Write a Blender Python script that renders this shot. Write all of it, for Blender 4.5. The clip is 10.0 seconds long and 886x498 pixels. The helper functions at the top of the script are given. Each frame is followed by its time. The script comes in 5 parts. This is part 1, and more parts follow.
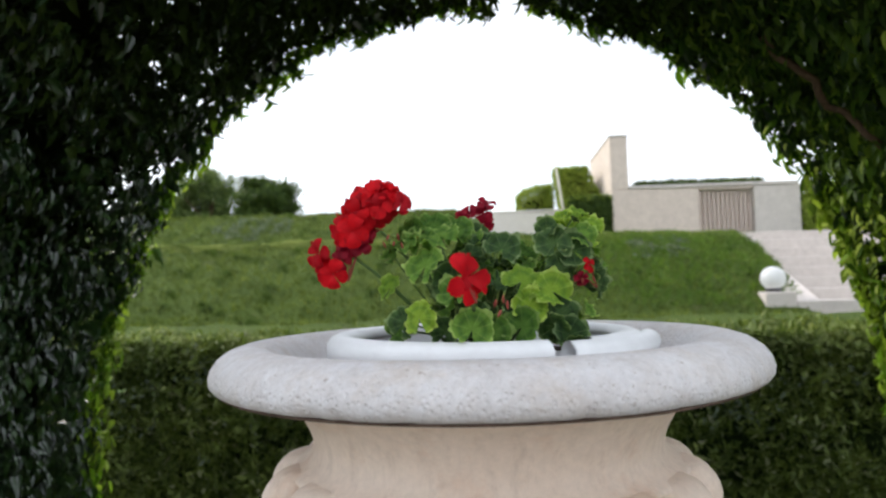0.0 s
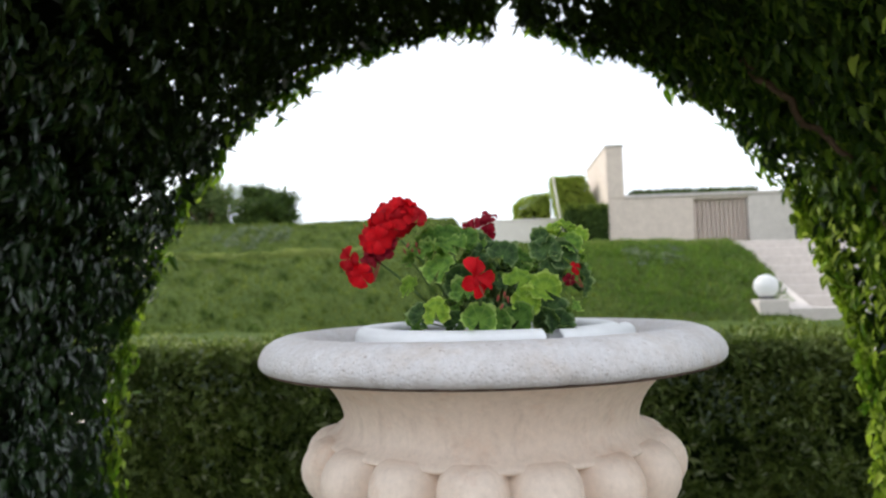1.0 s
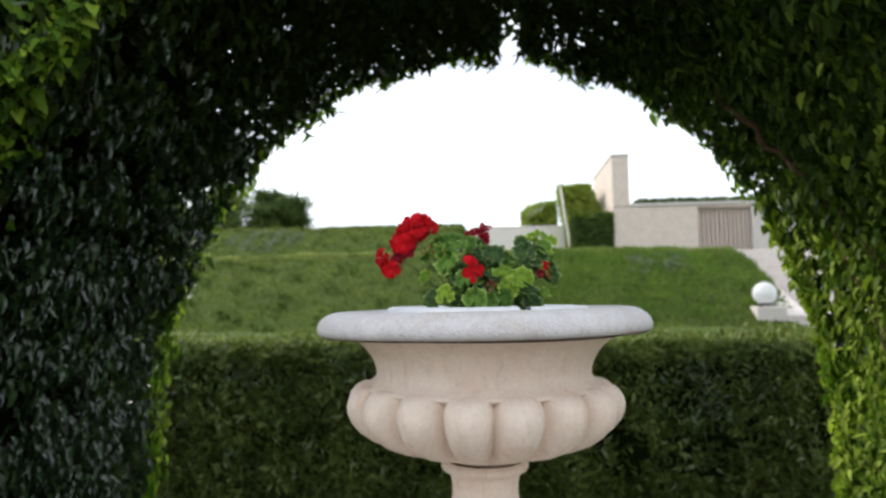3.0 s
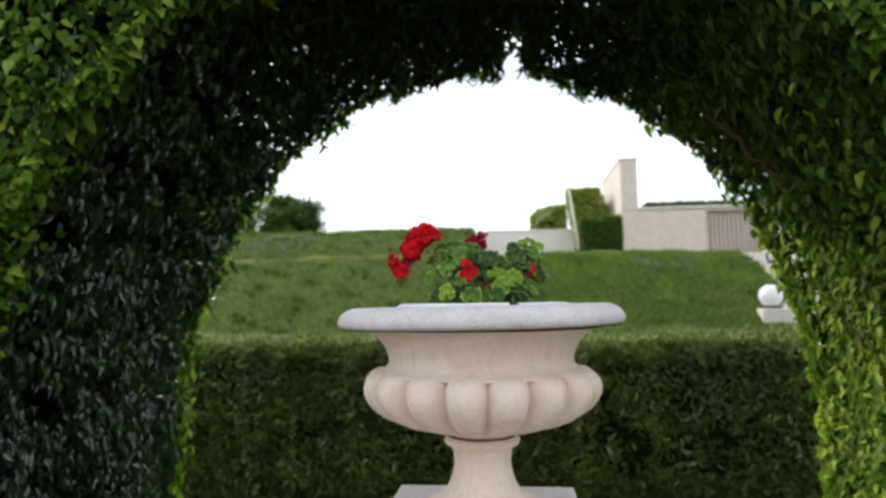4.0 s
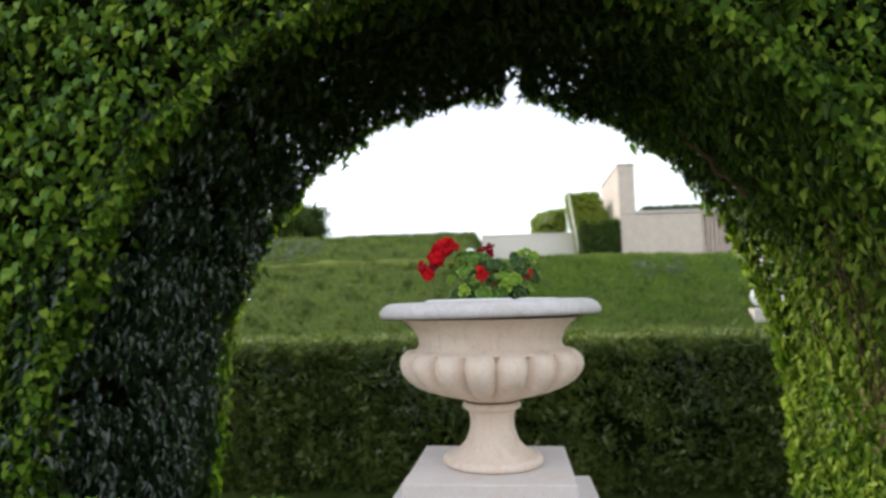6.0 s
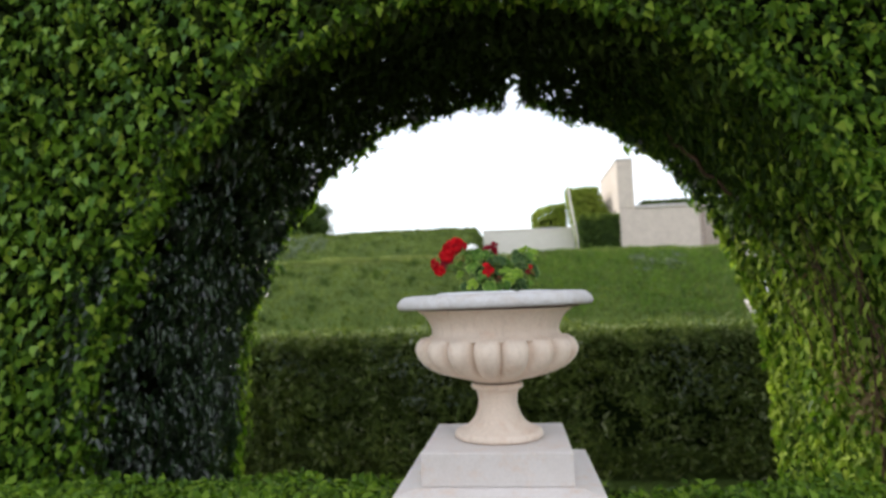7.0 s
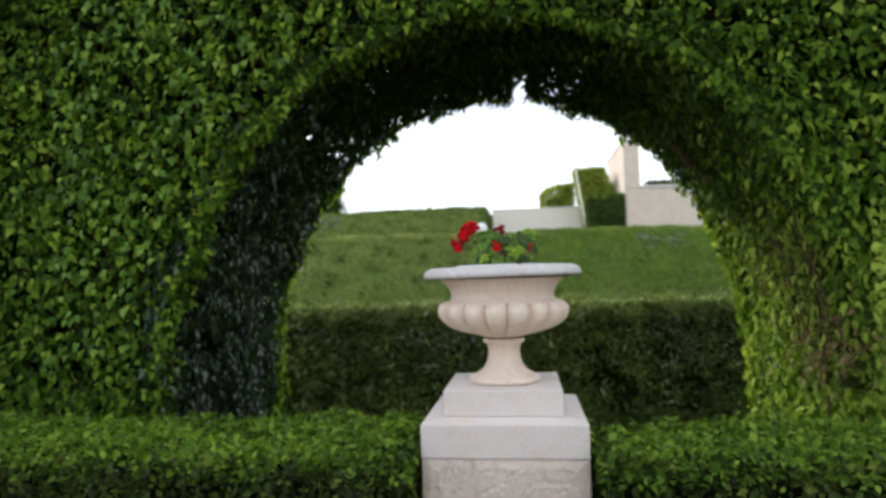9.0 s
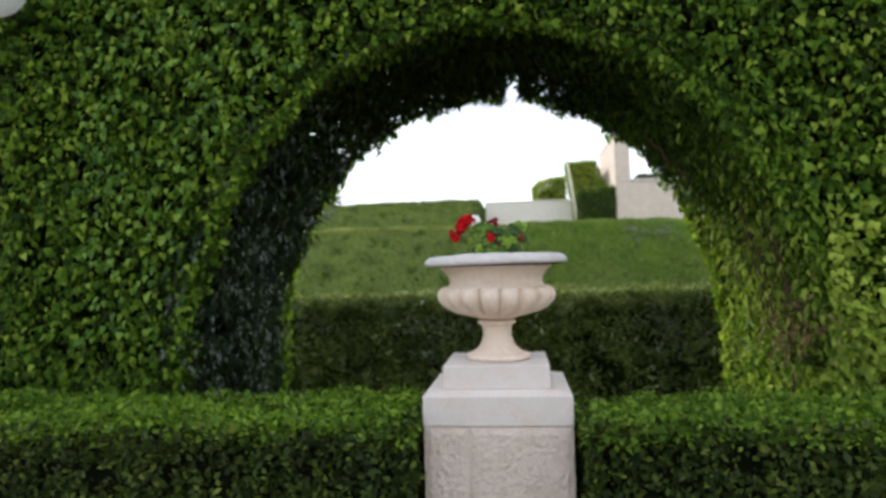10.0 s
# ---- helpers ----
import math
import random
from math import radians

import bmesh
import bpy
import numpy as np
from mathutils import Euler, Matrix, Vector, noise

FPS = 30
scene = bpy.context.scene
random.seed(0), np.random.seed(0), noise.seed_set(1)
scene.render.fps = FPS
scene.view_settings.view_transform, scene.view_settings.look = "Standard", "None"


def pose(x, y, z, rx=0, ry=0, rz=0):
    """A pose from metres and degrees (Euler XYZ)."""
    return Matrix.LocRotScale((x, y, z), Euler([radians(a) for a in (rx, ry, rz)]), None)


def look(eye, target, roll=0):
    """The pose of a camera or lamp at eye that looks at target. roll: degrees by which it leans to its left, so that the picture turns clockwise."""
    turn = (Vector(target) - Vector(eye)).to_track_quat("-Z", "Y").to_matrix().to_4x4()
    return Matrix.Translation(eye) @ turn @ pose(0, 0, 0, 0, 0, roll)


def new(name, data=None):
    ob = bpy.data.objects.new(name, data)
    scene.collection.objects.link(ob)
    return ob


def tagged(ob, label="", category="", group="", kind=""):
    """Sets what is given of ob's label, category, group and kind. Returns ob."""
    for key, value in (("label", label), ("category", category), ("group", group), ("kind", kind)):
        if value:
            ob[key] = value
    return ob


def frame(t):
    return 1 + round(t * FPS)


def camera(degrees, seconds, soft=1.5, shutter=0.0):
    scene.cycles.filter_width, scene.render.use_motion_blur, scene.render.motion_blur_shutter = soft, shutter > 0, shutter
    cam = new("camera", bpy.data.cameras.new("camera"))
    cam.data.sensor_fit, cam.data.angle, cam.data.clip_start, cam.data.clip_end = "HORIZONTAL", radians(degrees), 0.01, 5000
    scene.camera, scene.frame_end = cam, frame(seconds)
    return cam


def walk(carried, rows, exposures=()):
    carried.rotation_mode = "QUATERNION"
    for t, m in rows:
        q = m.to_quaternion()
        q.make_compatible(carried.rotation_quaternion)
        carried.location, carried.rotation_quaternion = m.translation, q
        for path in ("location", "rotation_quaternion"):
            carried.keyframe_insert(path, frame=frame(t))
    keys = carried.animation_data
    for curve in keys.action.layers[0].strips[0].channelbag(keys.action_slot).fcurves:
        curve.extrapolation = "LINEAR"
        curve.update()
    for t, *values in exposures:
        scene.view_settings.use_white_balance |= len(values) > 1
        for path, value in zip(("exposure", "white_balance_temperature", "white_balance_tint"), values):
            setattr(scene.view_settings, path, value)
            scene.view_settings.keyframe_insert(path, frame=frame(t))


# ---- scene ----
cam = camera(69.0, 10.0, soft=2.2)
cam.data.dof.use_dof, cam.data.dof.focus_distance, cam.data.dof.aperture_fstop = True, 0.80, 6.0
PATH = [
    (0, (0.021, -0.066, 1.497), (-0.139, 1.925, 1.61), -1.4),
    (0.5, (0.019, -0.133, 1.49), (-0.134, 1.857, 1.618), -1.5),
    (1, (0.014, -0.22, 1.485), (-0.137, 1.769, 1.624), -1.4),
    (1.5, (0.01, -0.3, 1.48), (-0.139, 1.689, 1.628), -1.1),
    (2, (0.014, -0.386, 1.469), (-0.136, 1.602, 1.625), -0.8),
    (2.5, (0.025, -0.477, 1.46), (-0.134, 1.51, 1.613), -0.7),
    (4, (0.083, -0.789, 1.438), (-0.128, 1.193, 1.606), -0.8),
    (4.5, (0.092, -0.893, 1.433), (-0.123, 1.089, 1.599), -0.7),
    (5, (0.094, -0.999, 1.426), (-0.119, 0.982, 1.6), -0.8),
    (5.5, (0.088, -1.116, 1.42), (-0.125, 0.864, 1.601), -0.9),
    (7, (0.079, -1.499, 1.407), (-0.139, 0.483, 1.571), -1.8),
    (7.5, (0.087, -1.621, 1.398), (-0.134, 0.361, 1.55), -1.6),
    (8, (0.094, -1.752, 1.387), (-0.138, 0.23, 1.519), -1.5),
    (8.5, (0.103, -1.9, 1.384), (-0.144, 0.081, 1.494), -1.7),
    (9, (0.102, -2.039, 1.378), (-0.146, -0.057, 1.475), -1.6),
    (9.5, (0.101, -2.179, 1.369), (-0.137, -0.196, 1.456), -1.6),
    (10, (0.108, -2.327, 1.355), (-0.119, -0.341, 1.428), -1.6),
]
walk(cam, [(t, look(eye, target, roll)) for t, eye, target, roll in PATH])

# ---- light ----
EXPOSURE = 0.43
scene.view_settings.exposure = EXPOSURE
SUN_ELEVATION, SUN_AZIMUTH = 36.0, 150.0    # degrees; azimuth counted from +x towards +y
world = bpy.data.worlds.new("sky")
scene.world = world
world.use_nodes = True
wt = world.node_tree
wt.nodes.clear()
w_out = wt.nodes.new("ShaderNodeOutputWorld")
w_bg = wt.nodes.new("ShaderNodeBackground")
w_sky = wt.nodes.new("ShaderNodeTexSky")
w_sky.sky_type = "NISHITA"
w_sky.sun_disc = False
w_sky.sun_elevation = radians(SUN_ELEVATION)
w_sky.sun_rotation = radians(90 - SUN_AZIMUTH)
w_mix = wt.nodes.new("ShaderNodeMix")
w_mix.data_type = "RGBA"
w_mix.inputs[0].default_value = 0.72
# bright cloud cover with thin pale blue rifts
w_co = wt.nodes.new("ShaderNodeTexCoord")
w_map = wt.nodes.new("ShaderNodeMapping")
w_map.inputs["Location"].default_value = (0.15, 0.3, 0.12)
w_map.inputs["Scale"].default_value = (1.0, 1.0, 1.9)
w_noise = wt.nodes.new("ShaderNodeTexNoise")
w_noise.inputs["Scale"].default_value, w_noise.inputs["Detail"].default_value, w_noise.inputs["Roughness"].default_value = 3.4, 7, 0.55
w_ramp = wt.nodes.new("ShaderNodeValToRGB")
w_ramp.color_ramp.elements[0].position, w_ramp.color_ramp.elements[0].color = 0.46, (10.7, 11.0, 11.5, 1)
w_ramp.color_ramp.elements[1].position, w_ramp.color_ramp.elements[1].color = 0.64, (7.5, 7.9, 8.8, 1)
wt.links.new(w_co.outputs["Generated"], w_map.inputs["Vector"])
wt.links.new(w_map.outputs["Vector"], w_noise.inputs["Vector"])
wt.links.new(w_noise.outputs["Fac"], w_ramp.inputs[0])
wt.links.new(w_ramp.outputs[0], w_mix.inputs[7])
wt.links.new(w_sky.outputs[0], w_mix.inputs[6])
wt.links.new(w_mix.outputs[2], w_bg.inputs[0])
w_bg.inputs[1].default_value = 0.13
wt.links.new(w_bg.outputs[0], w_out.inputs[0])

sun_data = bpy.data.lights.new("sun", "SUN")
sun_data.energy = 2.0
sun_data.angle = radians(14)
sun_data.color = (1.0, 0.95, 0.86)
sun = new("sun", sun_data)
_a, _e = radians(SUN_AZIMUTH), radians(SUN_ELEVATION)
sun.matrix_world = look((math.cos(_a) * math.cos(_e) * 40, math.sin(_a) * math.cos(_e) * 40, math.sin(_e) * 40), (0, 0, 0))


# ---- materials ----
def nodes_of(name):
    m = bpy.data.materials.new(name)
    m.use_nodes = True
    t = m.node_tree
    return m, t, t.nodes["Principled BSDF"], t.nodes["Material Output"]


def ramp(t, stops, source):
    r = t.nodes.new("ShaderNodeValToRGB")
    el = r.color_ramp.elements
    while len(el) < len(stops):
        el.new(0.5)
    for e, (p, c) in zip(el, stops):
        e.position, e.color = p, (*c, 1)
    t.links.new(source, r.inputs[0])
    return r.outputs[0]


def noise_out(t, scale, detail=6, rough=0.6, space="Object"):
    n = t.nodes.new("ShaderNodeTexNoise")
    n.inputs["Scale"].default_value, n.inputs["Detail"].default_value, n.inputs["Roughness"].default_value = scale, detail, rough
    c = t.nodes.new("ShaderNodeTexCoord")
    t.links.new(c.outputs[space], n.inputs["Vector"])
    return n.outputs["Fac"]


def mixed(t, a, b, fac, mode="MIX"):
    m = t.nodes.new("ShaderNodeMix")
    m.data_type, m.blend_type = "RGBA", mode
    for s, v in ((m.inputs[0], fac), (m.inputs[6], a), (m.inputs[7], b)):
        if isinstance(v, (int, float)):
            s.default_value = v
        elif isinstance(v, tuple):
            s.default_value = (*v, 1)
        else:
            t.links.new(v, s)
    return m.outputs[2]


def bumped(t, b, height, strength, distance):
    n = t.nodes.new("ShaderNodeBump")
    n.inputs["Strength"].default_value, n.inputs["Distance"].default_value = strength, distance
    t.links.new(height, n.inputs["Height"])
    t.links.new(n.outputs[0], b.inputs["Normal"])


def stone(name, pale, dark, stain, fine=90.0, strength=0.35, distance=0.004, rough=0.8, pits=0.0, grainy=0.85, streaks=0.0, specks=0.0):
    """Cut limestone: broad tone, blotchy stains, fine grain, pits, small dark specks."""
    m, t, b, _ = nodes_of(name)
    broad = ramp(t, [(0.3, dark), (0.68, pale)], noise_out(t, 5.0, 5))
    st = ramp(t, [(0.52, (0, 0, 0)), (0.75, (1, 1, 1))], noise_out(t, 13.0, 8, 0.7))
    col = mixed(t, broad, stain, st)
    grain = ramp(t, [(0.3, (0.84, 0.84, 0.84)), (0.7, (1.06, 1.06, 1.06))], noise_out(t, fine, 4))
    col = mixed(t, col, grain, grainy, "MULTIPLY")
    if streaks:
        c = t.nodes.new("ShaderNodeTexCoord")
        mp = t.nodes.new("ShaderNodeMapping")
        mp.inputs["Scale"].default_value = (1.0, 1.0, 0.10)
        t.links.new(c.outputs["Object"], mp.inputs["Vector"])
        sn = t.nodes.new("ShaderNodeTexNoise")
        sn.inputs["Scale"].default_value, sn.inputs["Detail"].default_value, sn.inputs["Roughness"].default_value = 60.0, 6.0, 0.65
        t.links.new(mp.outputs["Vector"], sn.inputs["Vector"])
        wash = ramp(t, [(0.30, (0.72, 0.69, 0.67)), (0.47, (0.98, 0.98, 0.98)), (0.72, (1.04, 1.05, 1.07))], sn.outputs["Fac"])
        col = mixed(t, col, wash, streaks, "MULTIPLY")
    if specks:
        spot = ramp(t, [(0.66, (1, 1, 1)), (0.72, (0.60, 0.53, 0.48))], noise_out(t, 130.0, 3, 0.6))
        col = mixed(t, col, spot, specks, "MULTIPLY")
        wash = ramp(t, [(0.35, (1.05, 1.06, 1.08)), (0.65, (0.90, 0.86, 0.83))], noise_out(t, 22.0, 7, 0.75))
        col = mixed(t, col, wash, specks, "MULTIPLY")
    t.links.new(col, b.inputs["Base Color"])
    b.inputs["Roughness"].default_value = rough
    b.inputs["Specular IOR Level"].default_value = 0.3
    h = noise_out(t, fine, 8, 0.7)
    if pits:
        v = t.nodes.new("ShaderNodeTexVoronoi")
        v.inputs["Scale"].default_value = pits
        c = t.nodes.new("ShaderNodeTexCoord")
        t.links.new(c.outputs["Object"], v.inputs["Vector"])
        h = mixed(t, h, ramp(t, [(0.0, (0, 0, 0)), (0.5, (1, 1, 1))], v.outputs["Distance"]), 0.6)
    bumped(t, b, h, strength, distance)
    return m


def foliage(name, stops, rough=0.4, through_light=0.3, spec=0.5, veins=120.0, glow=(1.5, 1.6, 0.7), single=False, patchy=0.0):
    """Leaf: colour by leaf, translucent, waxy. single: each leaf is an object of its own."""
    m, t, b, out = nodes_of(name)
    g = t.nodes.new("ShaderNodeNewGeometry")
    info = t.nodes.new("ShaderNodeObjectInfo")
    col = ramp(t, stops, info.outputs["Random"] if single else g.outputs["Random Per Island"])
    patch = ramp(t, [(0.3, (0.7, 0.75, 0.7)), (0.7, (1.2, 1.15, 1.0))], noise_out(t, 1.7, 3))
    col = mixed(t, col, patch, 0.8, "MULTIPLY")
    if patchy:
        col = mixed(t, col, ramp(t, [(0.35, (0.5, 0.52, 0.5)), (0.65, (1.4, 1.35, 1.25))], noise_out(t, 2.6, 7, 0.7)), patchy, "MULTIPLY")
    mott = ramp(t, [(0.3, (0.85, 0.85, 0.85)), (0.7, (1.1, 1.1, 1.1))], noise_out(t, veins, 2))
    col = mixed(t, col, mott, 0.7, "MULTIPLY")
    t.links.new(col, b.inputs["Base Color"])
    b.inputs["Roughness"].default_value = rough
    b.inputs["Specular IOR Level"].default_value = spec
    tr = t.nodes.new("ShaderNodeBsdfTranslucent")
    t.links.new(mixed(t, col, glow, 1.0, "MULTIPLY"), tr.inputs["Color"])
    mx = t.nodes.new("ShaderNodeMixShader")
    mx.inputs[0].default_value = through_light
    t.links.new(b.outputs[0], mx.inputs[1])
    t.links.new(tr.outputs[0], mx.inputs[2])
    t.links.new(mx.outputs[0], out.inputs["Surface"])
    return m


def simple(name, color, rough=0.5, spec=0.5, var=0.15, scale=30.0, bump=0.15):
    m, t, b, _ = nodes_of(name)
    lo = tuple(c * (1 - var) for c in color)
    hi = tuple(min(1, c * (1 + var)) for c in color)
    n = noise_out(t, scale, 6)
    t.links.new(ramp(t, [(0.3, lo), (0.7, hi)], n), b.inputs["Base Color"])
    b.inputs["Roughness"].default_value, b.inputs["Specular IOR Level"].default_value = rough, spec
    bumped(t, b, n, bump, 0.003)
    return m


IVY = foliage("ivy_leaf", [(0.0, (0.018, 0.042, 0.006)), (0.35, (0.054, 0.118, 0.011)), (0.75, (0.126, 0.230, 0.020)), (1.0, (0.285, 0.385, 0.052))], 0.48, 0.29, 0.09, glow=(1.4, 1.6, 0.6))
# Lighter ivy tone: light on the flank and hanging sprays is coloured in.
IVY_LIT = foliage("ivy_lit_leaf", [(0.0, (0.034, 0.068, 0.010)), (0.4, (0.112, 0.215, 0.022)), (0.8, (0.225, 0.355, 0.042)), (1.0, (0.38, 0.50, 0.08))], 0.48, 0.32, 0.1, glow=(1.3, 1.55, 0.6))
# Three darker ivy tones: shade in and under the arch is coloured in.
IVY_HALF_SHADE = foliage("ivy_half_shade_leaf", [(0.0, (0.020, 0.046, 0.010)), (0.5, (0.058, 0.112, 0.018)), (0.9, (0.132, 0.212, 0.031)), (1.0, (0.23, 0.32, 0.06))], 0.45, 0.28, 0.2)
IVY_DEEP_SHADE = foliage("ivy_deep_shade_leaf", [(0.0, (0.022, 0.034, 0.010)), (0.5, (0.032, 0.050, 0.012)), (1.0, (0.052, 0.080, 0.020))], 0.6, 0.16, 0.06)
IVY_SHADE = foliage("ivy_shade_leaf", [(0.0, (0.010, 0.026, 0.010)), (0.5, (0.020, 0.050, 0.018)), (1.0, (0.050, 0.100, 0.030))], 0.30, 0.16, 1.0)
IVY_YOUNG_LIT = foliage("ivy_young_lit_leaf", [(0.0, (0.09, 0.14, 0.022)), (0.5, (0.255, 0.35, 0.048)), (1.0, (0.44, 0.54, 0.10))], 0.48, 0.32, 0.12, 120, (1.3, 1.45, 0.7))
DRY_LEAF = foliage("ivy_dry_leaf", [(0.0, (0.16, 0.10, 0.06)), (0.6, (0.27, 0.20, 0.11)), (1.0, (0.34, 0.31, 0.13))], 0.7, 0.2, 0.15)
# Low hedge tones: dark front and bright top paint shade and light.
BOX_SHADED = foliage("clipped_hedge_shaded_leaf", [(0.0, (0.016, 0.026, 0.006)), (0.5, (0.032, 0.055, 0.010)), (0.85, (0.072, 0.112, 0.018)), (1.0, (0.16, 0.20, 0.034))], 0.5, 0.2, 0.18)
BOX_LIT = foliage("clipped_hedge_lit_leaf", [(0.0, (0.040, 0.090, 0.010)), (0.5, (0.112, 0.212, 0.022)), (1.0, (0.24, 0.36, 0.044))], 0.5, 0.3, 0.18)
BANK_LEAF = foliage("terrace_hedge_leaf", [(0.0, (0.064, 0.096, 0.022)), (0.5, (0.138, 0.186, 0.044)), (0.93, (0.22, 0.27, 0.08)), (1.0, (0.40, 0.40, 0.30))], 0.5, 0.2, 0.25, patchy=0.55)
# Top and shoulder leaves carry sunlight in their colour.
TOP_LIT_LEAF = foliage("sunlit_hedge_leaf", [(0.0, (0.08, 0.115, 0.03)), (0.6, (0.15, 0.20, 0.05)), (1.0, (0.25, 0.28, 0.12))], 0.55, 0.25, 0.2)
# Far hedge leaves carry the light they catch in their colour.
FAR_LIT_LEAF = foliage("far_hedge_lit_leaf", [(0.0, (0.19, 0.26, 0.042)), (0.5, (0.29, 0.37, 0.065)), (1.0, (0.40, 0.46, 0.10))], 0.6, 0.2, 0.15)
GRASS = foliage("grass_blade", [(0.0, (0.060, 0.092, 0.024)), (0.5, (0.114, 0.158, 0.040)), (1.0, (0.21, 0.25, 0.075))], 0.6, 0.25, 0.2, patchy=1.0)
# Pale lip blades: dry grass with the light it catches coloured in.
DRY_LIT_GRASS = foliage("pale_lit_grass_blade", [(0.0, (0.12, 0.17, 0.05)), (0.6, (0.20, 0.24, 0.09)), (1.0, (0.30, 0.31, 0.15))], 0.6, 0.25, 0.2)
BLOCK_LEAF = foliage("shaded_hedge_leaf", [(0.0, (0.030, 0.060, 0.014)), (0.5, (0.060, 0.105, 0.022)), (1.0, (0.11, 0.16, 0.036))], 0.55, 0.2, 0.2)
# Palest lip blades are coloured as if lit from behind.
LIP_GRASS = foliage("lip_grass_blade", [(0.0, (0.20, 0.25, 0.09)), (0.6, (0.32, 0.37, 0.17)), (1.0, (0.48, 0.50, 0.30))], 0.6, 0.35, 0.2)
SILVER_LEAF = foliage("silvery_hedge_leaf", [(0.0, (0.07, 0.10, 0.065)), (0.6, (0.14, 0.175, 0.13)), (1.0, (0.27, 0.30, 0.25))], 0.5, 0.15, 0.25)
TREE_LEAF = foliage("bush_leaf", [(0.0, (0.08, 0.13, 0.045)), (0.6, (0.15, 0.21, 0.07)), (1.0, (0.24, 0.30, 0.11))], 0.5, 0.25, 0.25)
PETAL = foliage("red_petal", [(0.0, (0.26, 0.001, 0.008)), (0.5, (0.48, 0.002, 0.010)), (1.0, (0.68, 0.004, 0.012))], 0.55, 0.2, 0.15, 400, (1.3, 0.7, 0.9), True)
PETAL_DARK = foliage("crimson_petal", [(0.0, (0.22, 0.004, 0.02)), (1.0, (0.36, 0.007, 0.03))], 0.55, 0.25, 0.2, 400, (1.2, 0.6, 0.9), True)


def geranium_leaf(name, base, deep, margin):
    """Round soft leaf: darker zone, pale scalloped margin, pale veins, quilted surface; the leaf has radius 1 in its own space."""
    m, t, b, out = nodes_of(name)
    c = t.nodes.new("ShaderNodeTexCoord")
    ln = t.nodes.new("ShaderNodeVectorMath")
    ln.operation = "LENGTH"
    t.links.new(c.outputs["Object"], ln.inputs[0])
    zone = ramp(t, [(0.0, base), (0.36, base), (0.60, deep), (0.80, base), (0.90, base), (1.0, margin)], ln.outputs["Value"])
    rad = t.nodes.new("ShaderNodeTexGradient")
    rad.gradient_type = "RADIAL"
    t.links.new(c.outputs["Object"], rad.inputs[0])
    saw = t.nodes.new("ShaderNodeMath")
    saw.operation = "PINGPONG"
    saw.inputs[1].default_value = 1.0 / 14
    t.links.new(rad.outputs["Fac"], saw.inputs[0])
    vein = ramp(t, [(0.0, (1, 1, 1)), (0.010, (0, 0, 0))], saw.outputs[0])
    half = t.nodes.new("ShaderNodeMath")
    half.operation = "MULTIPLY"
    half.inputs[1].default_value = 0.45
    t.links.new(vein, half.inputs[0])
    col = mixed(t, zone, margin, half.outputs[0])
    info = t.nodes.new("ShaderNodeObjectInfo")
    col = mixed(t, col, ramp(t, [(0.0, (0.65, 0.72, 0.65)), (1.0, (1.25, 1.2, 1.1))], info.outputs["Random"]), 1.0, "MULTIPLY")
    col = mixed(t, col, ramp(t, [(0.3, (0.8, 0.8, 0.8)), (0.7, (1.15, 1.15, 1.1))], noise_out(t, 5.0, 6, 0.7)), 0.8, "MULTIPLY")
    t.links.new(col, b.inputs["Base Color"])
    b.inputs["Roughness"].default_value, b.inputs["Specular IOR Level"].default_value = 0.65, 0.2
    bumped(t, b, noise_out(t, 7.0, 5, 0.7), 0.8, 0.006)
    tr = t.nodes.new("ShaderNodeBsdfTranslucent")
    t.links.new(mixed(t, col, (1.4, 1.5, 0.6), 1.0, "MULTIPLY"), tr.inputs["Color"])
    mx = t.nodes.new("ShaderNodeMixShader")
    mx.inputs[0].default_value = 0.25
    t.links.new(b.outputs[0], mx.inputs[1])
    t.links.new(tr.outputs[0], mx.inputs[2])
    t.links.new(mx.outputs[0], out.inputs["Surface"])
    return m


GERANIUM_LEAF = geranium_leaf("geranium_leaf", (0.150, 0.285, 0.052), (0.078, 0.175, 0.034), (0.34, 0.48, 0.15))
GERANIUM_PALE = geranium_leaf("geranium_young_leaf", (0.28, 0.44, 0.05), (0.17, 0.315, 0.04), (0.50, 0.64, 0.16))
GERANIUM_DARK = geranium_leaf("geranium_dark_leaf", (0.070, 0.135, 0.046), (0.036, 0.078, 0.030), (0.25, 0.34, 0.17))
STALK = simple("green_stalk", (0.10, 0.17, 0.05), 0.6, 0.3)
BUD = simple("reddish_bud", (0.28, 0.06, 0.04), 0.6, 0.3)
# Core colours stand in for the shade inside the hedges.
CORE_SHADE = simple("hedge_inner_shade", (0.010, 0.012, 0.006), 0.95, 0.05, 0.5, 25, 0.6)
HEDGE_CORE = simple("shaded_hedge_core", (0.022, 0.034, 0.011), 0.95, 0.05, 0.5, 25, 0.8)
BARK = simple("vine_bark", (0.12, 0.078, 0.050), 0.9, 0.1, 0.35, 60, 0.8)
URN_STONE = stone("cream_cast_stone", (0.885, 0.75, 0.64), (0.80, 0.65, 0.535), (0.74, 0.54, 0.41), 120, 0.25, 0.002, grainy=0.5, streaks=0.4)
RIM_STONE = stone("pale_rim_stone", (0.72, 0.70, 0.695), (0.63, 0.61, 0.61), (0.60, 0.53, 0.47), 150, 0.7, 0.003, 0.85, 190, grainy=0.7, streaks=0.35, specks=0.8)
PEDESTAL_STONE = stone("smooth_white_limestone", (0.74, 0.69, 0.665), (0.69, 0.63, 0.60), (0.70, 0.555, 0.46), 110, 0.25, 0.003, grainy=0.5, specks=0.25)
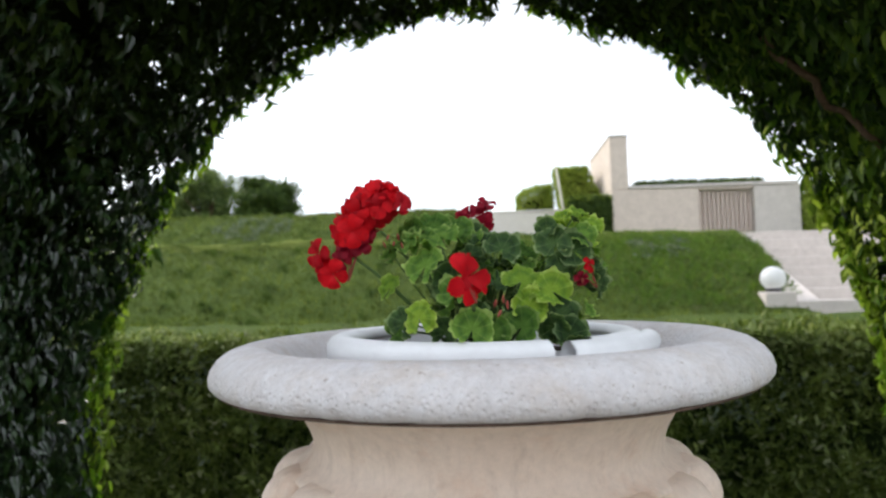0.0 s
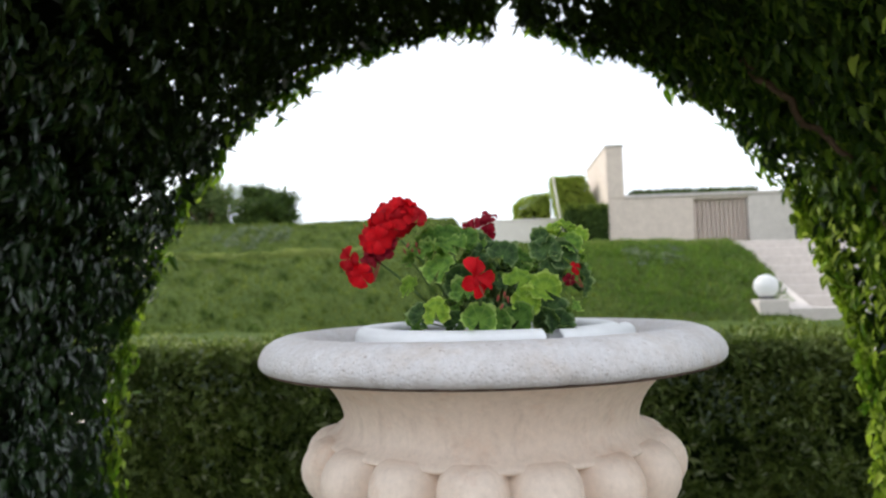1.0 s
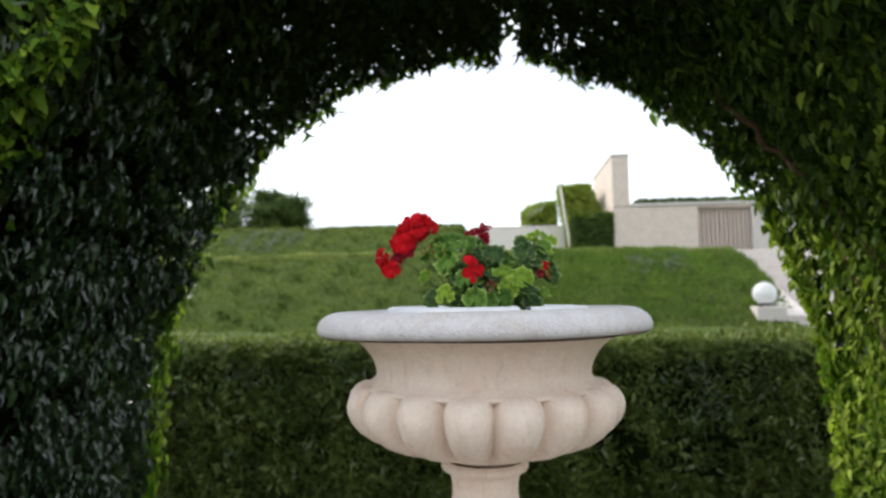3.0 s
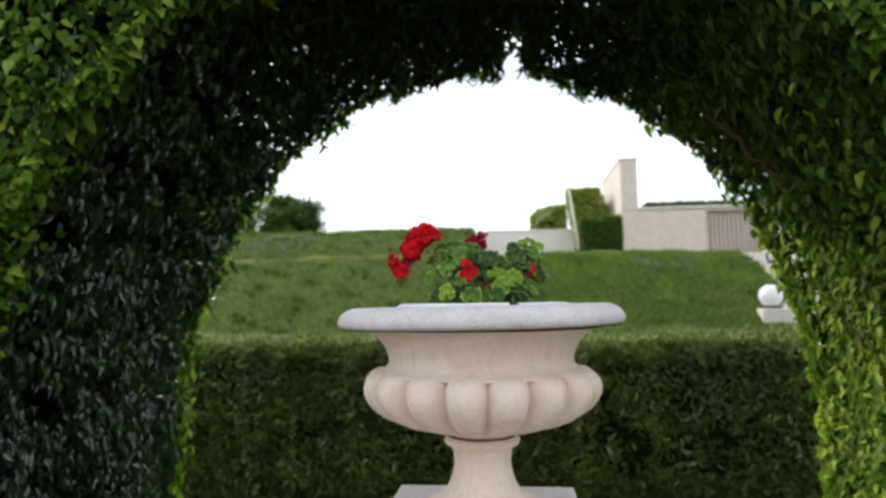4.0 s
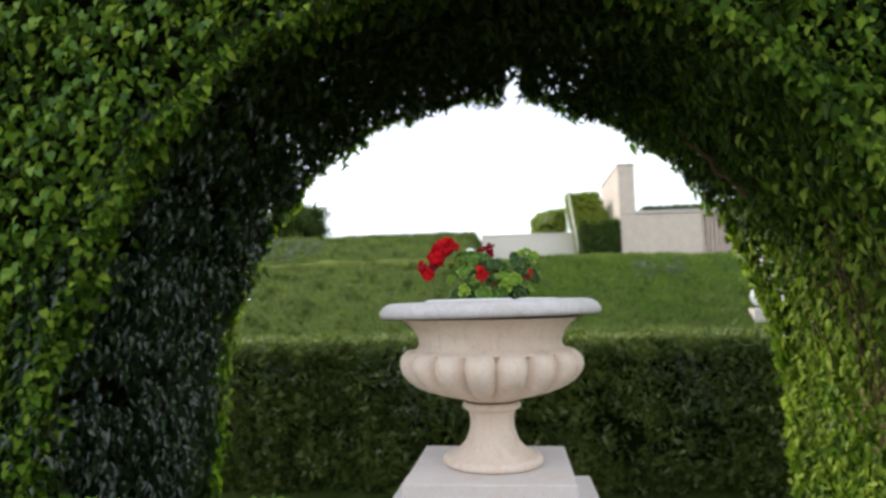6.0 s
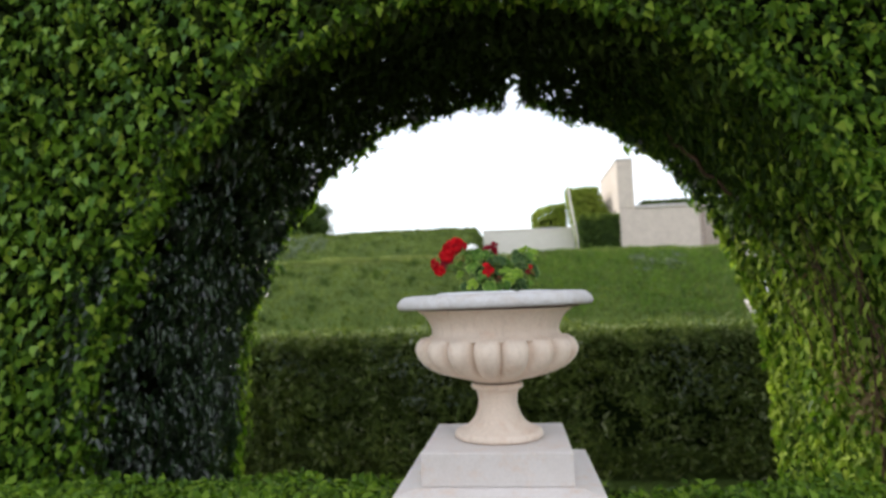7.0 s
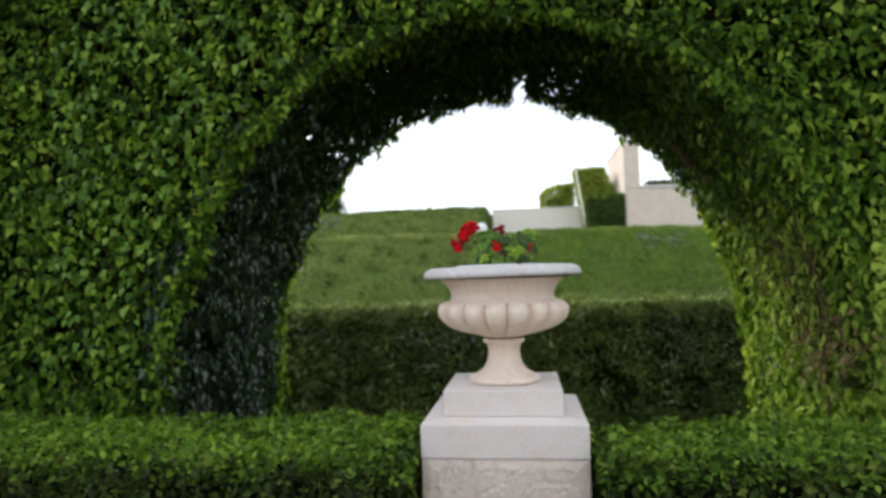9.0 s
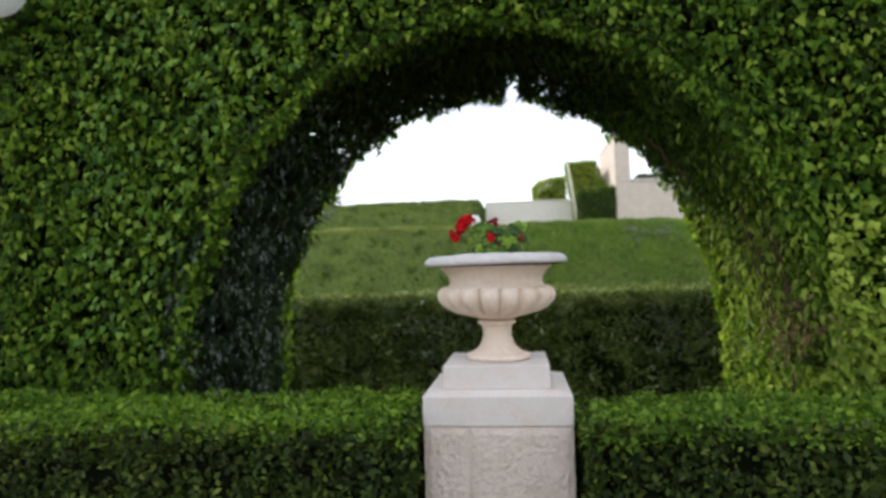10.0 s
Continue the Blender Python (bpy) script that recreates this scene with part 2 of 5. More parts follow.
ROUGH_STONE = stone("hammered_limestone", (0.79, 0.685, 0.61), (0.71, 0.61, 0.54), (0.64, 0.515, 0.435), 45, 0.9, 0.012)
WALL_STONE = stone("far_wall_limestone", (0.78, 0.66, 0.58), (0.69, 0.58, 0.51), (0.60, 0.50, 0.44), 14, 0.35, 0.006, grainy=0.55)
STEP_STONE = stone("step_limestone", (0.70, 0.635, 0.59), (0.62, 0.56, 0.52), (0.56, 0.50, 0.46), 14, 0.3, 0.004, grainy=0.5)
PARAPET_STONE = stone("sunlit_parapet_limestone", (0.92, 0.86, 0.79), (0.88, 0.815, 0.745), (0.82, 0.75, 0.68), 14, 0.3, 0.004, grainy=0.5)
PLASTIC = simple("white_plastic", (0.78, 0.79, 0.80), 0.38, 0.5, 0.05, 40, 0.05)
METAL = simple("dark_lamp_metal", (0.06, 0.06, 0.06), 0.5, 0.5)
GATE_PAINT = simple("weathered_gate_bars", (0.62, 0.51, 0.45), 0.7, 0.3)
SOIL = simple("potting_soil", (0.045, 0.03, 0.02), 0.95, 0.1, 0.4, 60, 0.9)


def ground_material():
    m, t, b, _ = nodes_of("terrace_turf")
    base = ramp(t, [(0.25, (0.050, 0.082, 0.018)), (0.5, (0.094, 0.142, 0.032)), (0.75, (0.14, 0.195, 0.05))], noise_out(t, 26.0, 8, 0.75))
    broad = ramp(t, [(0.3, (0.62, 0.66, 0.62)), (0.7, (1.25, 1.2, 1.1))], noise_out(t, 1.1, 6, 0.7))
    col = mixed(t, base, broad, 0.8, "MULTIPLY")
    dry = ramp(t, [(0.60, (0, 0, 0)), (0.78, (1, 1, 1))], noise_out(t, 1.9, 7, 0.7))
    col = mixed(t, col, (0.15, 0.15, 0.07), dry)
    t.links.new(col, b.inputs["Base Color"])
    b.inputs["Roughness"].default_value, b.inputs["Specular IOR Level"].default_value = 0.9, 0.1
    bumped(t, b, noise_out(t, 40.0, 8, 0.75), 1.0, 0.05)
    return m


TURF = ground_material()


# ---- building helpers ----
def part(name, bm, material, parent=None, label="", smooth=False):
    me = bpy.data.meshes.new(name)
    bm.to_mesh(me)
    bm.free()
    me.materials.append(material)
    if smooth:
        me.polygons.foreach_set("use_smooth", [True] * len(me.polygons))
    ob = new(name, me)
    if parent:
        ob.parent = parent
    if label:
        tagged(ob, label)
    return ob


def empty(name, label, category, place=(0, 0, 0), group="", kind=""):
    e = new(name)
    e.location = place
    e.empty_display_size = 0.1
    return tagged(e, label, category, group, kind)


def box(bm, lo, hi, bevel=0.0, seg=2):
    made = bmesh.ops.create_cube(bm, size=1.0)["verts"]
    for v in made:
        for i in range(3):
            v.co[i] = lo[i] + (v.co[i] + 0.5) * (hi[i] - lo[i])
    if bevel:
        edges = list({e for v in made for e in v.link_edges})
        bmesh.ops.bevel(bm, geom=edges, offset=bevel, segments=seg, affect="EDGES", profile=0.6)
    return bm


def box_part(name, lo, hi, material, parent=None, label="", bevel=0.006):
    return part(name, box(bmesh.new(), lo, hi, bevel), material, parent, label)


def lathe(profile, steps=96, shape=None, sweep=(0.0, 2 * math.pi), wobble=0.0):
    """Turns (radius, height) pairs round z. shape(angle, i): a factor on the radius."""
    bm = bmesh.new()
    a0, a1 = sweep
    full = abs(a1 - a0 - 2 * math.pi) < 1e-6
    n = steps if full else steps + 1
    rings = []
    for k in range(n):
        a = a0 + (a1 - a0) * k / steps
        ring = []
        for i, (r, z) in enumerate(profile):
            f = shape(a, i) if shape else 1.0
            f += wobble * noise.noise((math.cos(a) * 3, math.sin(a) * 3, z * 20))
            ring.append(bm.verts.new((r * f * math.cos(a), r * f * math.sin(a), z)))
        rings.append(ring)
    for k in range(n if full else n - 1):
        p, q = rings[k], rings[(k + 1) % n]
        for i in range(len(profile) - 1):
            if profile[i][0] < 1e-6 and profile[i + 1][0] < 1e-6:
                continue
            bm.faces.new((p[i], q[i], q[i + 1], p[i + 1]))
    bmesh.ops.remove_doubles(bm, verts=bm.verts, dist=1e-6)
    bmesh.ops.recalc_face_normals(bm, faces=bm.faces)
    return bm


def tube(points, radii, sides=8):
    bm = bmesh.new()
    pts = [Vector(p) for p in points]
    rings = []
    for i, p in enumerate(pts):
        d = (pts[min(i + 1, len(pts) - 1)] - pts[max(i - 1, 0)]).normalized()
        u = d.cross(Vector((0.3, 0.9, 0.31))).normalized()
        v = d.cross(u)
        r = radii[i] if isinstance(radii, (list, tuple)) else radii
        rings.append([bm.verts.new(p + (u * math.cos(k * 2 * math.pi / sides) + v * math.sin(k * 2 * math.pi / sides)) * r) for k in range(sides)])
    for a, b in zip(rings, rings[1:]):
        for k in range(sides):
            bm.faces.new((a[k], a[(k + 1) % sides], b[(k + 1) % sides], b[k]))
    bm.faces.new(rings[0][::-1])
    bm.faces.new(rings[-1])
    return bm


def arc(p0, p1, p2, n=8):
    p0, p1, p2 = Vector(p0), Vector(p1), Vector(p2)
    return [p0 * (1 - s) ** 2 + p1 * 2 * s * (1 - s) + p2 * s * s for s in (i / n for i in range(n + 1))]


def tri_mesh(name, verts, tris, material, parent=None, label=""):
    """A mesh from numpy arrays of corners and triangles."""
    me = bpy.data.meshes.new(name)
    nv, nt = len(verts), len(tris)
    me.vertices.add(nv)
    me.vertices.foreach_set("co", np.ascontiguousarray(verts, dtype=np.float32).ravel())
    me.loops.add(nt * 3)
    me.loops.foreach_set("vertex_index", np.ascontiguousarray(tris, dtype=np.int32).ravel())
    me.polygons.add(nt)
    me.polygons.foreach_set("loop_start", np.arange(0, nt * 3, 3, dtype=np.int32))
    me.update(calc_edges=True)
    me.validate()
    me.polygons.foreach_set("use_smooth", [True] * len(me.polygons))
    me.materials.append(material)
    ob = new(name, me)
    if parent:
        ob.parent = parent
    if label:
        tagged(ob, label)
    return ob


HEART = (np.array([(0, 0.42, -0.06), (0, 0.04, 0), (-0.27, -0.04, 0.03), (-0.40, 0.26, 0.07), (-0.24, 0.68, 0.02), (0, 1.08, -0.20), (0.24, 0.68, 0.02), (0.40, 0.26, 0.07), (0.27, -0.04, 0.03)]),
         np.array([(0, i, i % 8 + 1) for i in range(1, 9)]))
SLIM = (HEART[0] * np.array([0.66, 1.12, 1.0]), HEART[1])
CUPPED = (HEART[0] * np.array([0.70, 1.05, 1.8]), HEART[1])
OVAL = (np.array([(0, 0.45, -0.05), (0, 0, 0), (-0.3, 0.45, 0.07), (0, 1, -0.04), (0.3, 0.45, 0.07)]),
        np.array([(0, i, i % 4 + 1) for i in range(1, 5)]))
SPRIG = (np.array([(0, 0.5, -0.04), (0, 0, 0), (-0.15, 0.4, 0.04), (0, 1, -0.12), (0.15, 0.4, 0.04)]),
         np.array([(0, i, i % 4 + 1) for i in range(1, 5)]))
BLADES = (np.array([(-0.14, 0, 0), (0.02, 0, 0), (-0.35, 0.9, 0.25), (0.0, 0, 0.1), (0.16, 0, 0.0), (0.30, 1.0, -0.2), (-0.06, 0, -0.12), (0.08, 0, -0.1), (0.0, 1.1, 0.05)]),
          np.array([(0, 1, 2), (3, 4, 5), (6, 7, 8)]))


def tri_single(name, shape, material):
    """One leaf as a mesh, to be shared by many objects."""
    me = bpy.data.meshes.new(name)
    me.from_pydata([tuple(v) for v in shape[0]], [], [tuple(int(i) for i in f) for f in shape[1]])
    me.polygons.foreach_set("use_smooth", [True] * len(me.polygons))
    me.materials.append(material)
    return me


def unit(a):
    return a / np.maximum(np.linalg.norm(a, axis=1, keepdims=True), 1e-9)


def scatter(points, normals, size, shape, rng, spread=0.5, tip=(0, 0, -1), tip_spread=0.5, size_var=0.3):
    """Leaves at points, facing along normals, their tips towards tip. Returns corners and triangles."""
    n = len(points)
    nn = unit(normals + rng.normal(0, spread, (n, 3)))
    td = np.asarray(tip, float) + rng.normal(0, tip_spread, (n, 3))
    td = unit(td - (td * nn).sum(1, keepdims=True) * nn)
    sd = np.cross(td, nn)
    s = (size * np.clip(rng.normal(1, size_var, n), 0.45, 1.8))[:, None, None]
    tv, tf = shape
    v = points[:, None, :] + s * (tv[None, :, 0:1] * sd[:, None, :] + tv[None, :, 1:2] * td[:, None, :] + tv[None, :, 2:3] * nn[:, None, :])
    f = tf[None] + (np.arange(n) * len(tv))[:, None, None]
    return v.reshape(-1, 3), f.reshape(-1, 3)


def joined(sets):
    vs, fs, k = [], [], 0
    for v, f in sets:
        vs.append(v)
        fs.append(f + k)
        k += len(v)
    return np.concatenate(vs), np.concatenate(fs)


def lump(p, scale, seed=0.0):
    """Smooth unevenness in -1..1 by place."""
    x, y, z = p[:, 0] * scale + seed, p[:, 1] * scale + 1.7 * seed, p[:, 2] * scale - seed
    return (np.sin(x * 2.1 + np.sin(z * 1.7)) + np.sin(z * 2.6 + np.sin(y * 1.9 + x)) + np.sin(y * 2.3 + x * 1.1 + z * 0.7)) / 3


# ---- the terraced ground ----
def smooth(a, b, v):
    s = np.clip((v - a) / (b - a), 0, 1)
    return s * s * (3 - 2 * s)


def bulged(a, b, v):
    """Rise from a to b, steep at the foot and rounding off to the lip."""
    k = np.clip((v - a) / (b - a), 0, 1)
    return 1 - (1 - k) ** 1.45


GROUND = -0.42


def terrain(x, y):
    z = GROUND + (0.98 - GROUND) * smooth(5.35, 5.6, y) + 1.38 * bulged(9.45, 12.45, y)
    left = 1 - smooth(-1.0, -0.72, x)
    z = z + left * (1.12 * bulged(14.4, 17.0, y)) + (1 - left) * 0.9 * smooth(17.3, 17.6, y)
    z = z + 0.0012 * np.clip(y - 18, 0, 400)
    z = z - 0.42 * smooth(4.5, 4.8, x) * (1 - smooth(7.6, 7.9, x)) * smooth(9.3, 9.7, y) * (1 - smooth(12.3, 12.9, y))
    rough = np.where((y > 6) & (y < 30), 0.035, 0.0)
    p = np.stack([np.ravel(x), np.ravel(y), np.ravel(x) * 0], 1)
    return z + rough * lump(p, 1.3).reshape(np.shape(z)) + rough * 0.8 * lump(p, 4.1, 2.0).reshape(np.shape(z))


def build_ground():
    xs = np.concatenate([[-900, -300, -100, -40, -20], np.arange(-13, 11, 0.2), [14, 20, 40, 100, 300, 900]])
    ys = np.concatenate([[-900, -300, -100, -30, -10, -5, -2, 0, 2, 4], np.arange(5.2, 19, 0.12), [20, 24, 30, 45, 80, 160, 400, 900]])
    X, Y = np.meshgrid(xs, ys)
    Z = terrain(X, Y)
    v = np.stack([X.ravel(), Y.ravel(), Z.ravel()], 1)
    nx = len(xs)
    i, j = np.meshgrid(np.arange(nx - 1), np.arange(len(ys) - 1))
    a = (j * nx + i).ravel()
    t = np.concatenate([np.stack([a, a + 1, a + nx + 1], 1), np.stack([a, a + nx + 1, a + nx], 1)])
    g = tri_mesh("ground", v, t, TURF)
    tagged(g, "terraced garden ground with clipped green turf banks", "ground", kind="structure")
    g.data.polygons.foreach_set("use_smooth", [True] * len(g.data.polygons))


build_ground()


# Unseen pale gravel, added so that light bounces up onto the urn.
def build_walk():
    m, t, b, _ = nodes_of("pale_gravel")
    v = t.nodes.new("ShaderNodeTexVoronoi")
    v.inputs["Scale"].default_value = 70
    c = t.nodes.new("ShaderNodeTexCoord")
    t.links.new(c.outputs["Object"], v.inputs["Vector"])
    col = mixed(t, ramp(t, [(0.2, (0.22, 0.19, 0.165)), (0.8, (0.36, 0.32, 0.285))], v.outputs["Color"]), ramp(t, [(0.3, (0.85, 0.85, 0.85)), (0.7, (1.1, 1.1, 1.1))], noise_out(t, 1.5, 5)), 0.8, "MULTIPLY")
    t.links.new(col, b.inputs["Base Color"])
    b.inputs["Roughness"].default_value = 0.9
    bumped(t, b, v.outputs["Distance"], 0.8, 0.01)
    bm = box(bmesh.new(), (-14, -8.5, GROUND - 0.05), (14, 0.05, GROUND + 0.008), 0.004)
    tagged(part("path", bm, m), "unseen pale limestone gravel walk added to bounce light upwards", "path", kind="structure")


build_walk()


def build_grass():
    rng = np.random.default_rng(3)
    n = 62000
    x = rng.uniform(-10, 4.55, n)
    y = rng.uniform(9.2, 17.6, n)
    keep = ((y < 13.2) | ((x < -0.75) & (y > 14.2)))
    x, y = x[keep], y[keep]
    z = terrain(x, y)
    p = np.stack([x, y, z - 0.01], 1)
    nrm = np.tile(np.array([[0, -1.0, 0.25]]), (len(p), 1))
    v, f = scatter(p, nrm, 0.065, BLADES, rng, 0.5, (0, -0.3, 1), 0.35)
    g = tri_mesh("grass", v, f, GRASS)
    tagged(g, "short clipped green grass covering the terrace banks", "grass", kind="stuff")
    n = 30000
    x, y = rng.uniform(-10, 4.5, n), np.where(rng.uniform(0, 1, n) < 0.7, rng.uniform(9.3, 12.6, n), rng.uniform(14.4, 17.3, n))
    ok = (lump(np.stack([x, y, x * 0], 1), 3.5, 8) + 0.7 * lump(np.stack([x, y, x * 0], 1), 9.0, 3) > 0.15) & ((y < 13) | (x < -0.9))
    ok &= (x < 0.5) | (rng.uniform(0, 1, n) < 0.4)
    p = np.stack([x, y, terrain(x, y) - 0.01], 1)[ok]
    v, f = scatter(p, np.tile(np.array([[0, -1.0, 0.1]]), (len(p), 1)), 0.10, BLADES, rng, 0.5, (0, -0.5, 1), 0.4)
    tagged(tri_mesh("grass_tufts", v, f, BLOCK_LEAF), "darker coarse grass tufts scattered over the banks", "grass", kind="stuff")
    n = 9000
    x = rng.uniform(-10, 4.5, n)
    y = 12.2 + rng.normal(0, 0.16, n)
    p = np.stack([x, y, terrain(x, y) - 0.01], 1)
    v, f = scatter(p, np.tile(np.array([[0, -1.0, 0.25]]), (n, 1)), 0.075, BLADES, rng, 0.5, (0, -0.2, 1), 0.4)
    tagged(tri_mesh("pale_grass", v, f, DRY_LIT_GRASS), "pale longer grass along the lip of the terrace bank", "grass", kind="stuff")
    n = 7000
    x = np.where(rng.uniform(0, 1, n) < 0.75, rng.uniform(-10, 0.5, n), rng.uniform(0.5, 4.5, n))
    y = 12.42 + rng.normal(0, 0.05, n)
    p = np.stack([x, y, terrain(x, y) + 0.0], 1)
    v, f = scatter(p, np.tile(np.array([[0, -1.0, 0.25]]), (n, 1)), 0.06, BLADES, rng, 0.5, (0, -0.1, 1), 0.3)
    tagged(tri_mesh("bleached_grass", v, f, LIP_GRASS), "thin pale fringe of grass on the terrace edge, coloured as backlit", "grass", kind="stuff")
    n = 13000
    lush = foliage("lush_grass_blade", [(0.0, (0.055, 0.105, 0.020)), (0.5, (0.105, 0.190, 0.034)), (1.0, (0.19, 0.29, 0.06))], 0.6, 0.28, 0.2)
    x, y = rng.uniform(0.3, 4.5, n), 12.5 - 2.9 * rng.uniform(0, 1, n) ** 1.5
    p = np.stack([x, y, terrain(x, y) - 0.01], 1)
    p = p[lump(p, 1.6, 5) + 0.6 * rng.normal(0, 1, n) > -0.3]
    v, f = scatter(p, np.tile(np.array([[0, -1.0, 0.25]]), (len(p), 1)), 0.08, BLADES, rng, 0.5, (0, -0.3, 1), 0.4)
    tagged(tri_mesh("lush_grass", v, f, lush), "fresh green longer grass beside the stair", "grass", kind="stuff")
    pale = foliage("silvery_ground_cover", [(0.0, (0.08, 0.12, 0.06)), (0.6, (0.14, 0.18, 0.12)), (1.0, (0.25, 0.28, 0.23))], 0.6, 0.2, 0.3)
    for cx, cy, wx, wy, m in ((2.85, 11.35, 0.65, 0.42, 900), (-6.0, 15.7, 1.05, 0.75, 1500)):
        ang, rad = rng.uniform(0, 2 * math.pi, m), np.sqrt(rng.uniform(0, 1, m))
        x, y = cx + wx * rad * np.cos(ang), cy + wy * rad * np.sin(ang)
        ok = lump(np.stack([x, y, x * 0], 1), 5.0) > -0.15
        x, y = x[ok], y[ok]
        p = np.stack([x, y, terrain(x, y) + 0.02], 1)
        v, f = scatter(p, np.tile(np.array([[0, -0.7, 0.7]]), (len(p), 1)), 0.065, OVAL, rng, 0.6, (0, -0.5, 0.5), 0.7)
        tagged(tri_mesh("ground_cover", v, f, pale), "patch of silvery grey ground cover on the grass bank", "plants", kind="stuff")


build_grass()


# ---- ivy-clad arch ----
ARCH_X, ARCH_Z, ARCH_A, ARCH_B = -0.06, 0.75, 1.72, 1.97
FRONT, BACK, WALL_TOP, WALL_HALF = 1.03, 2.72, 3.75, 3.75


def arch_inside(x, z, grow=0.0):
    a, b = ARCH_A + grow, ARCH_B + grow
    low = z < ARCH_Z
    ell = ((x - ARCH_X) / a) ** 2 + (np.where(low, 0, z - ARCH_Z) / b) ** 2
    return ell < 1


def arch_point(s):
    """s in 0..1 along the opening from the foot on the -x side over the crown to the other foot; place and inward normal in x, z."""
    s = np.asarray(s, float)
    leg = 0.10
    x, z, nx, nz = (np.empty_like(s) for _ in range(4))
    a = np.pi * (1 - (s - leg) / (1 - 2 * leg))
    x[:], z[:] = ARCH_X + ARCH_A * np.cos(a), ARCH_Z + ARCH_B * np.sin(a)
    nx[:], nz[:] = -np.cos(a) / ARCH_A, -np.sin(a) / ARCH_B
    for m, side, h in ((s < leg, -1, s / leg), (s > 1 - leg, 1, (1 - s) / leg)):
        x[m], z[m], nx[m], nz[m] = ARCH_X + side * (ARCH_A + 0.05 * (1 - h[m])), GROUND + (ARCH_Z - GROUND) * h[m], -side, 0
    k = np.hypot(nx, nz)
    return x, z, nx / k, nz / k


def arch_core(y0, y1, grow, top, half, z_cut=None, sides=(-1, 1)):
    """A slab with the arch cut through; where z_cut is given only the two piers below it."""
    bm = bmesh.new()
    n = 40
    for side in sides:
        inner = []
        for i in range(n + 1):
            z = (z_cut or (ARCH_Z + ARCH_B + grow)) * i / n if z_cut else None
            if z_cut:
                f = max(0.0, z - ARCH_Z) / (ARCH_B + grow)
                inner.append((ARCH_X + side * (ARCH_A + grow) * math.sqrt(max(0, 1 - f * f)), z))
            else:
                if i == 0:
                    inner.append((ARCH_X + side * (ARCH_A + grow), 0.0))
                a = math.pi / 2 * i / n
                inner.append((ARCH_X + side * (ARCH_A + grow) * math.cos(a), ARCH_Z + (ARCH_B + grow) * math.sin(a)))
        if z_cut:
            outline = [(inner[0][0], GROUND)] + inner + [(side * half, z_cut), (side * half, GROUND)]
        else:
            outline = [(inner[0][0], GROUND)] + inner + [(ARCH_X, top), (side * half, top), (side * half, GROUND)]
        rings = [[bm.verts.new((x, y, z)) for x, z in outline] for y in (y0, y1)]
        bm.faces.new(rings[0])
        bm.faces.new(rings[1][::-1])
        m = len(outline)
        for i in range(m):
            bm.faces.new((rings[0][i], rings[1][i], rings[1][(i + 1) % m], rings[0][(i + 1) % m]))
    bmesh.ops.recalc_face_normals(bm, faces=bm.faces)
    return bm


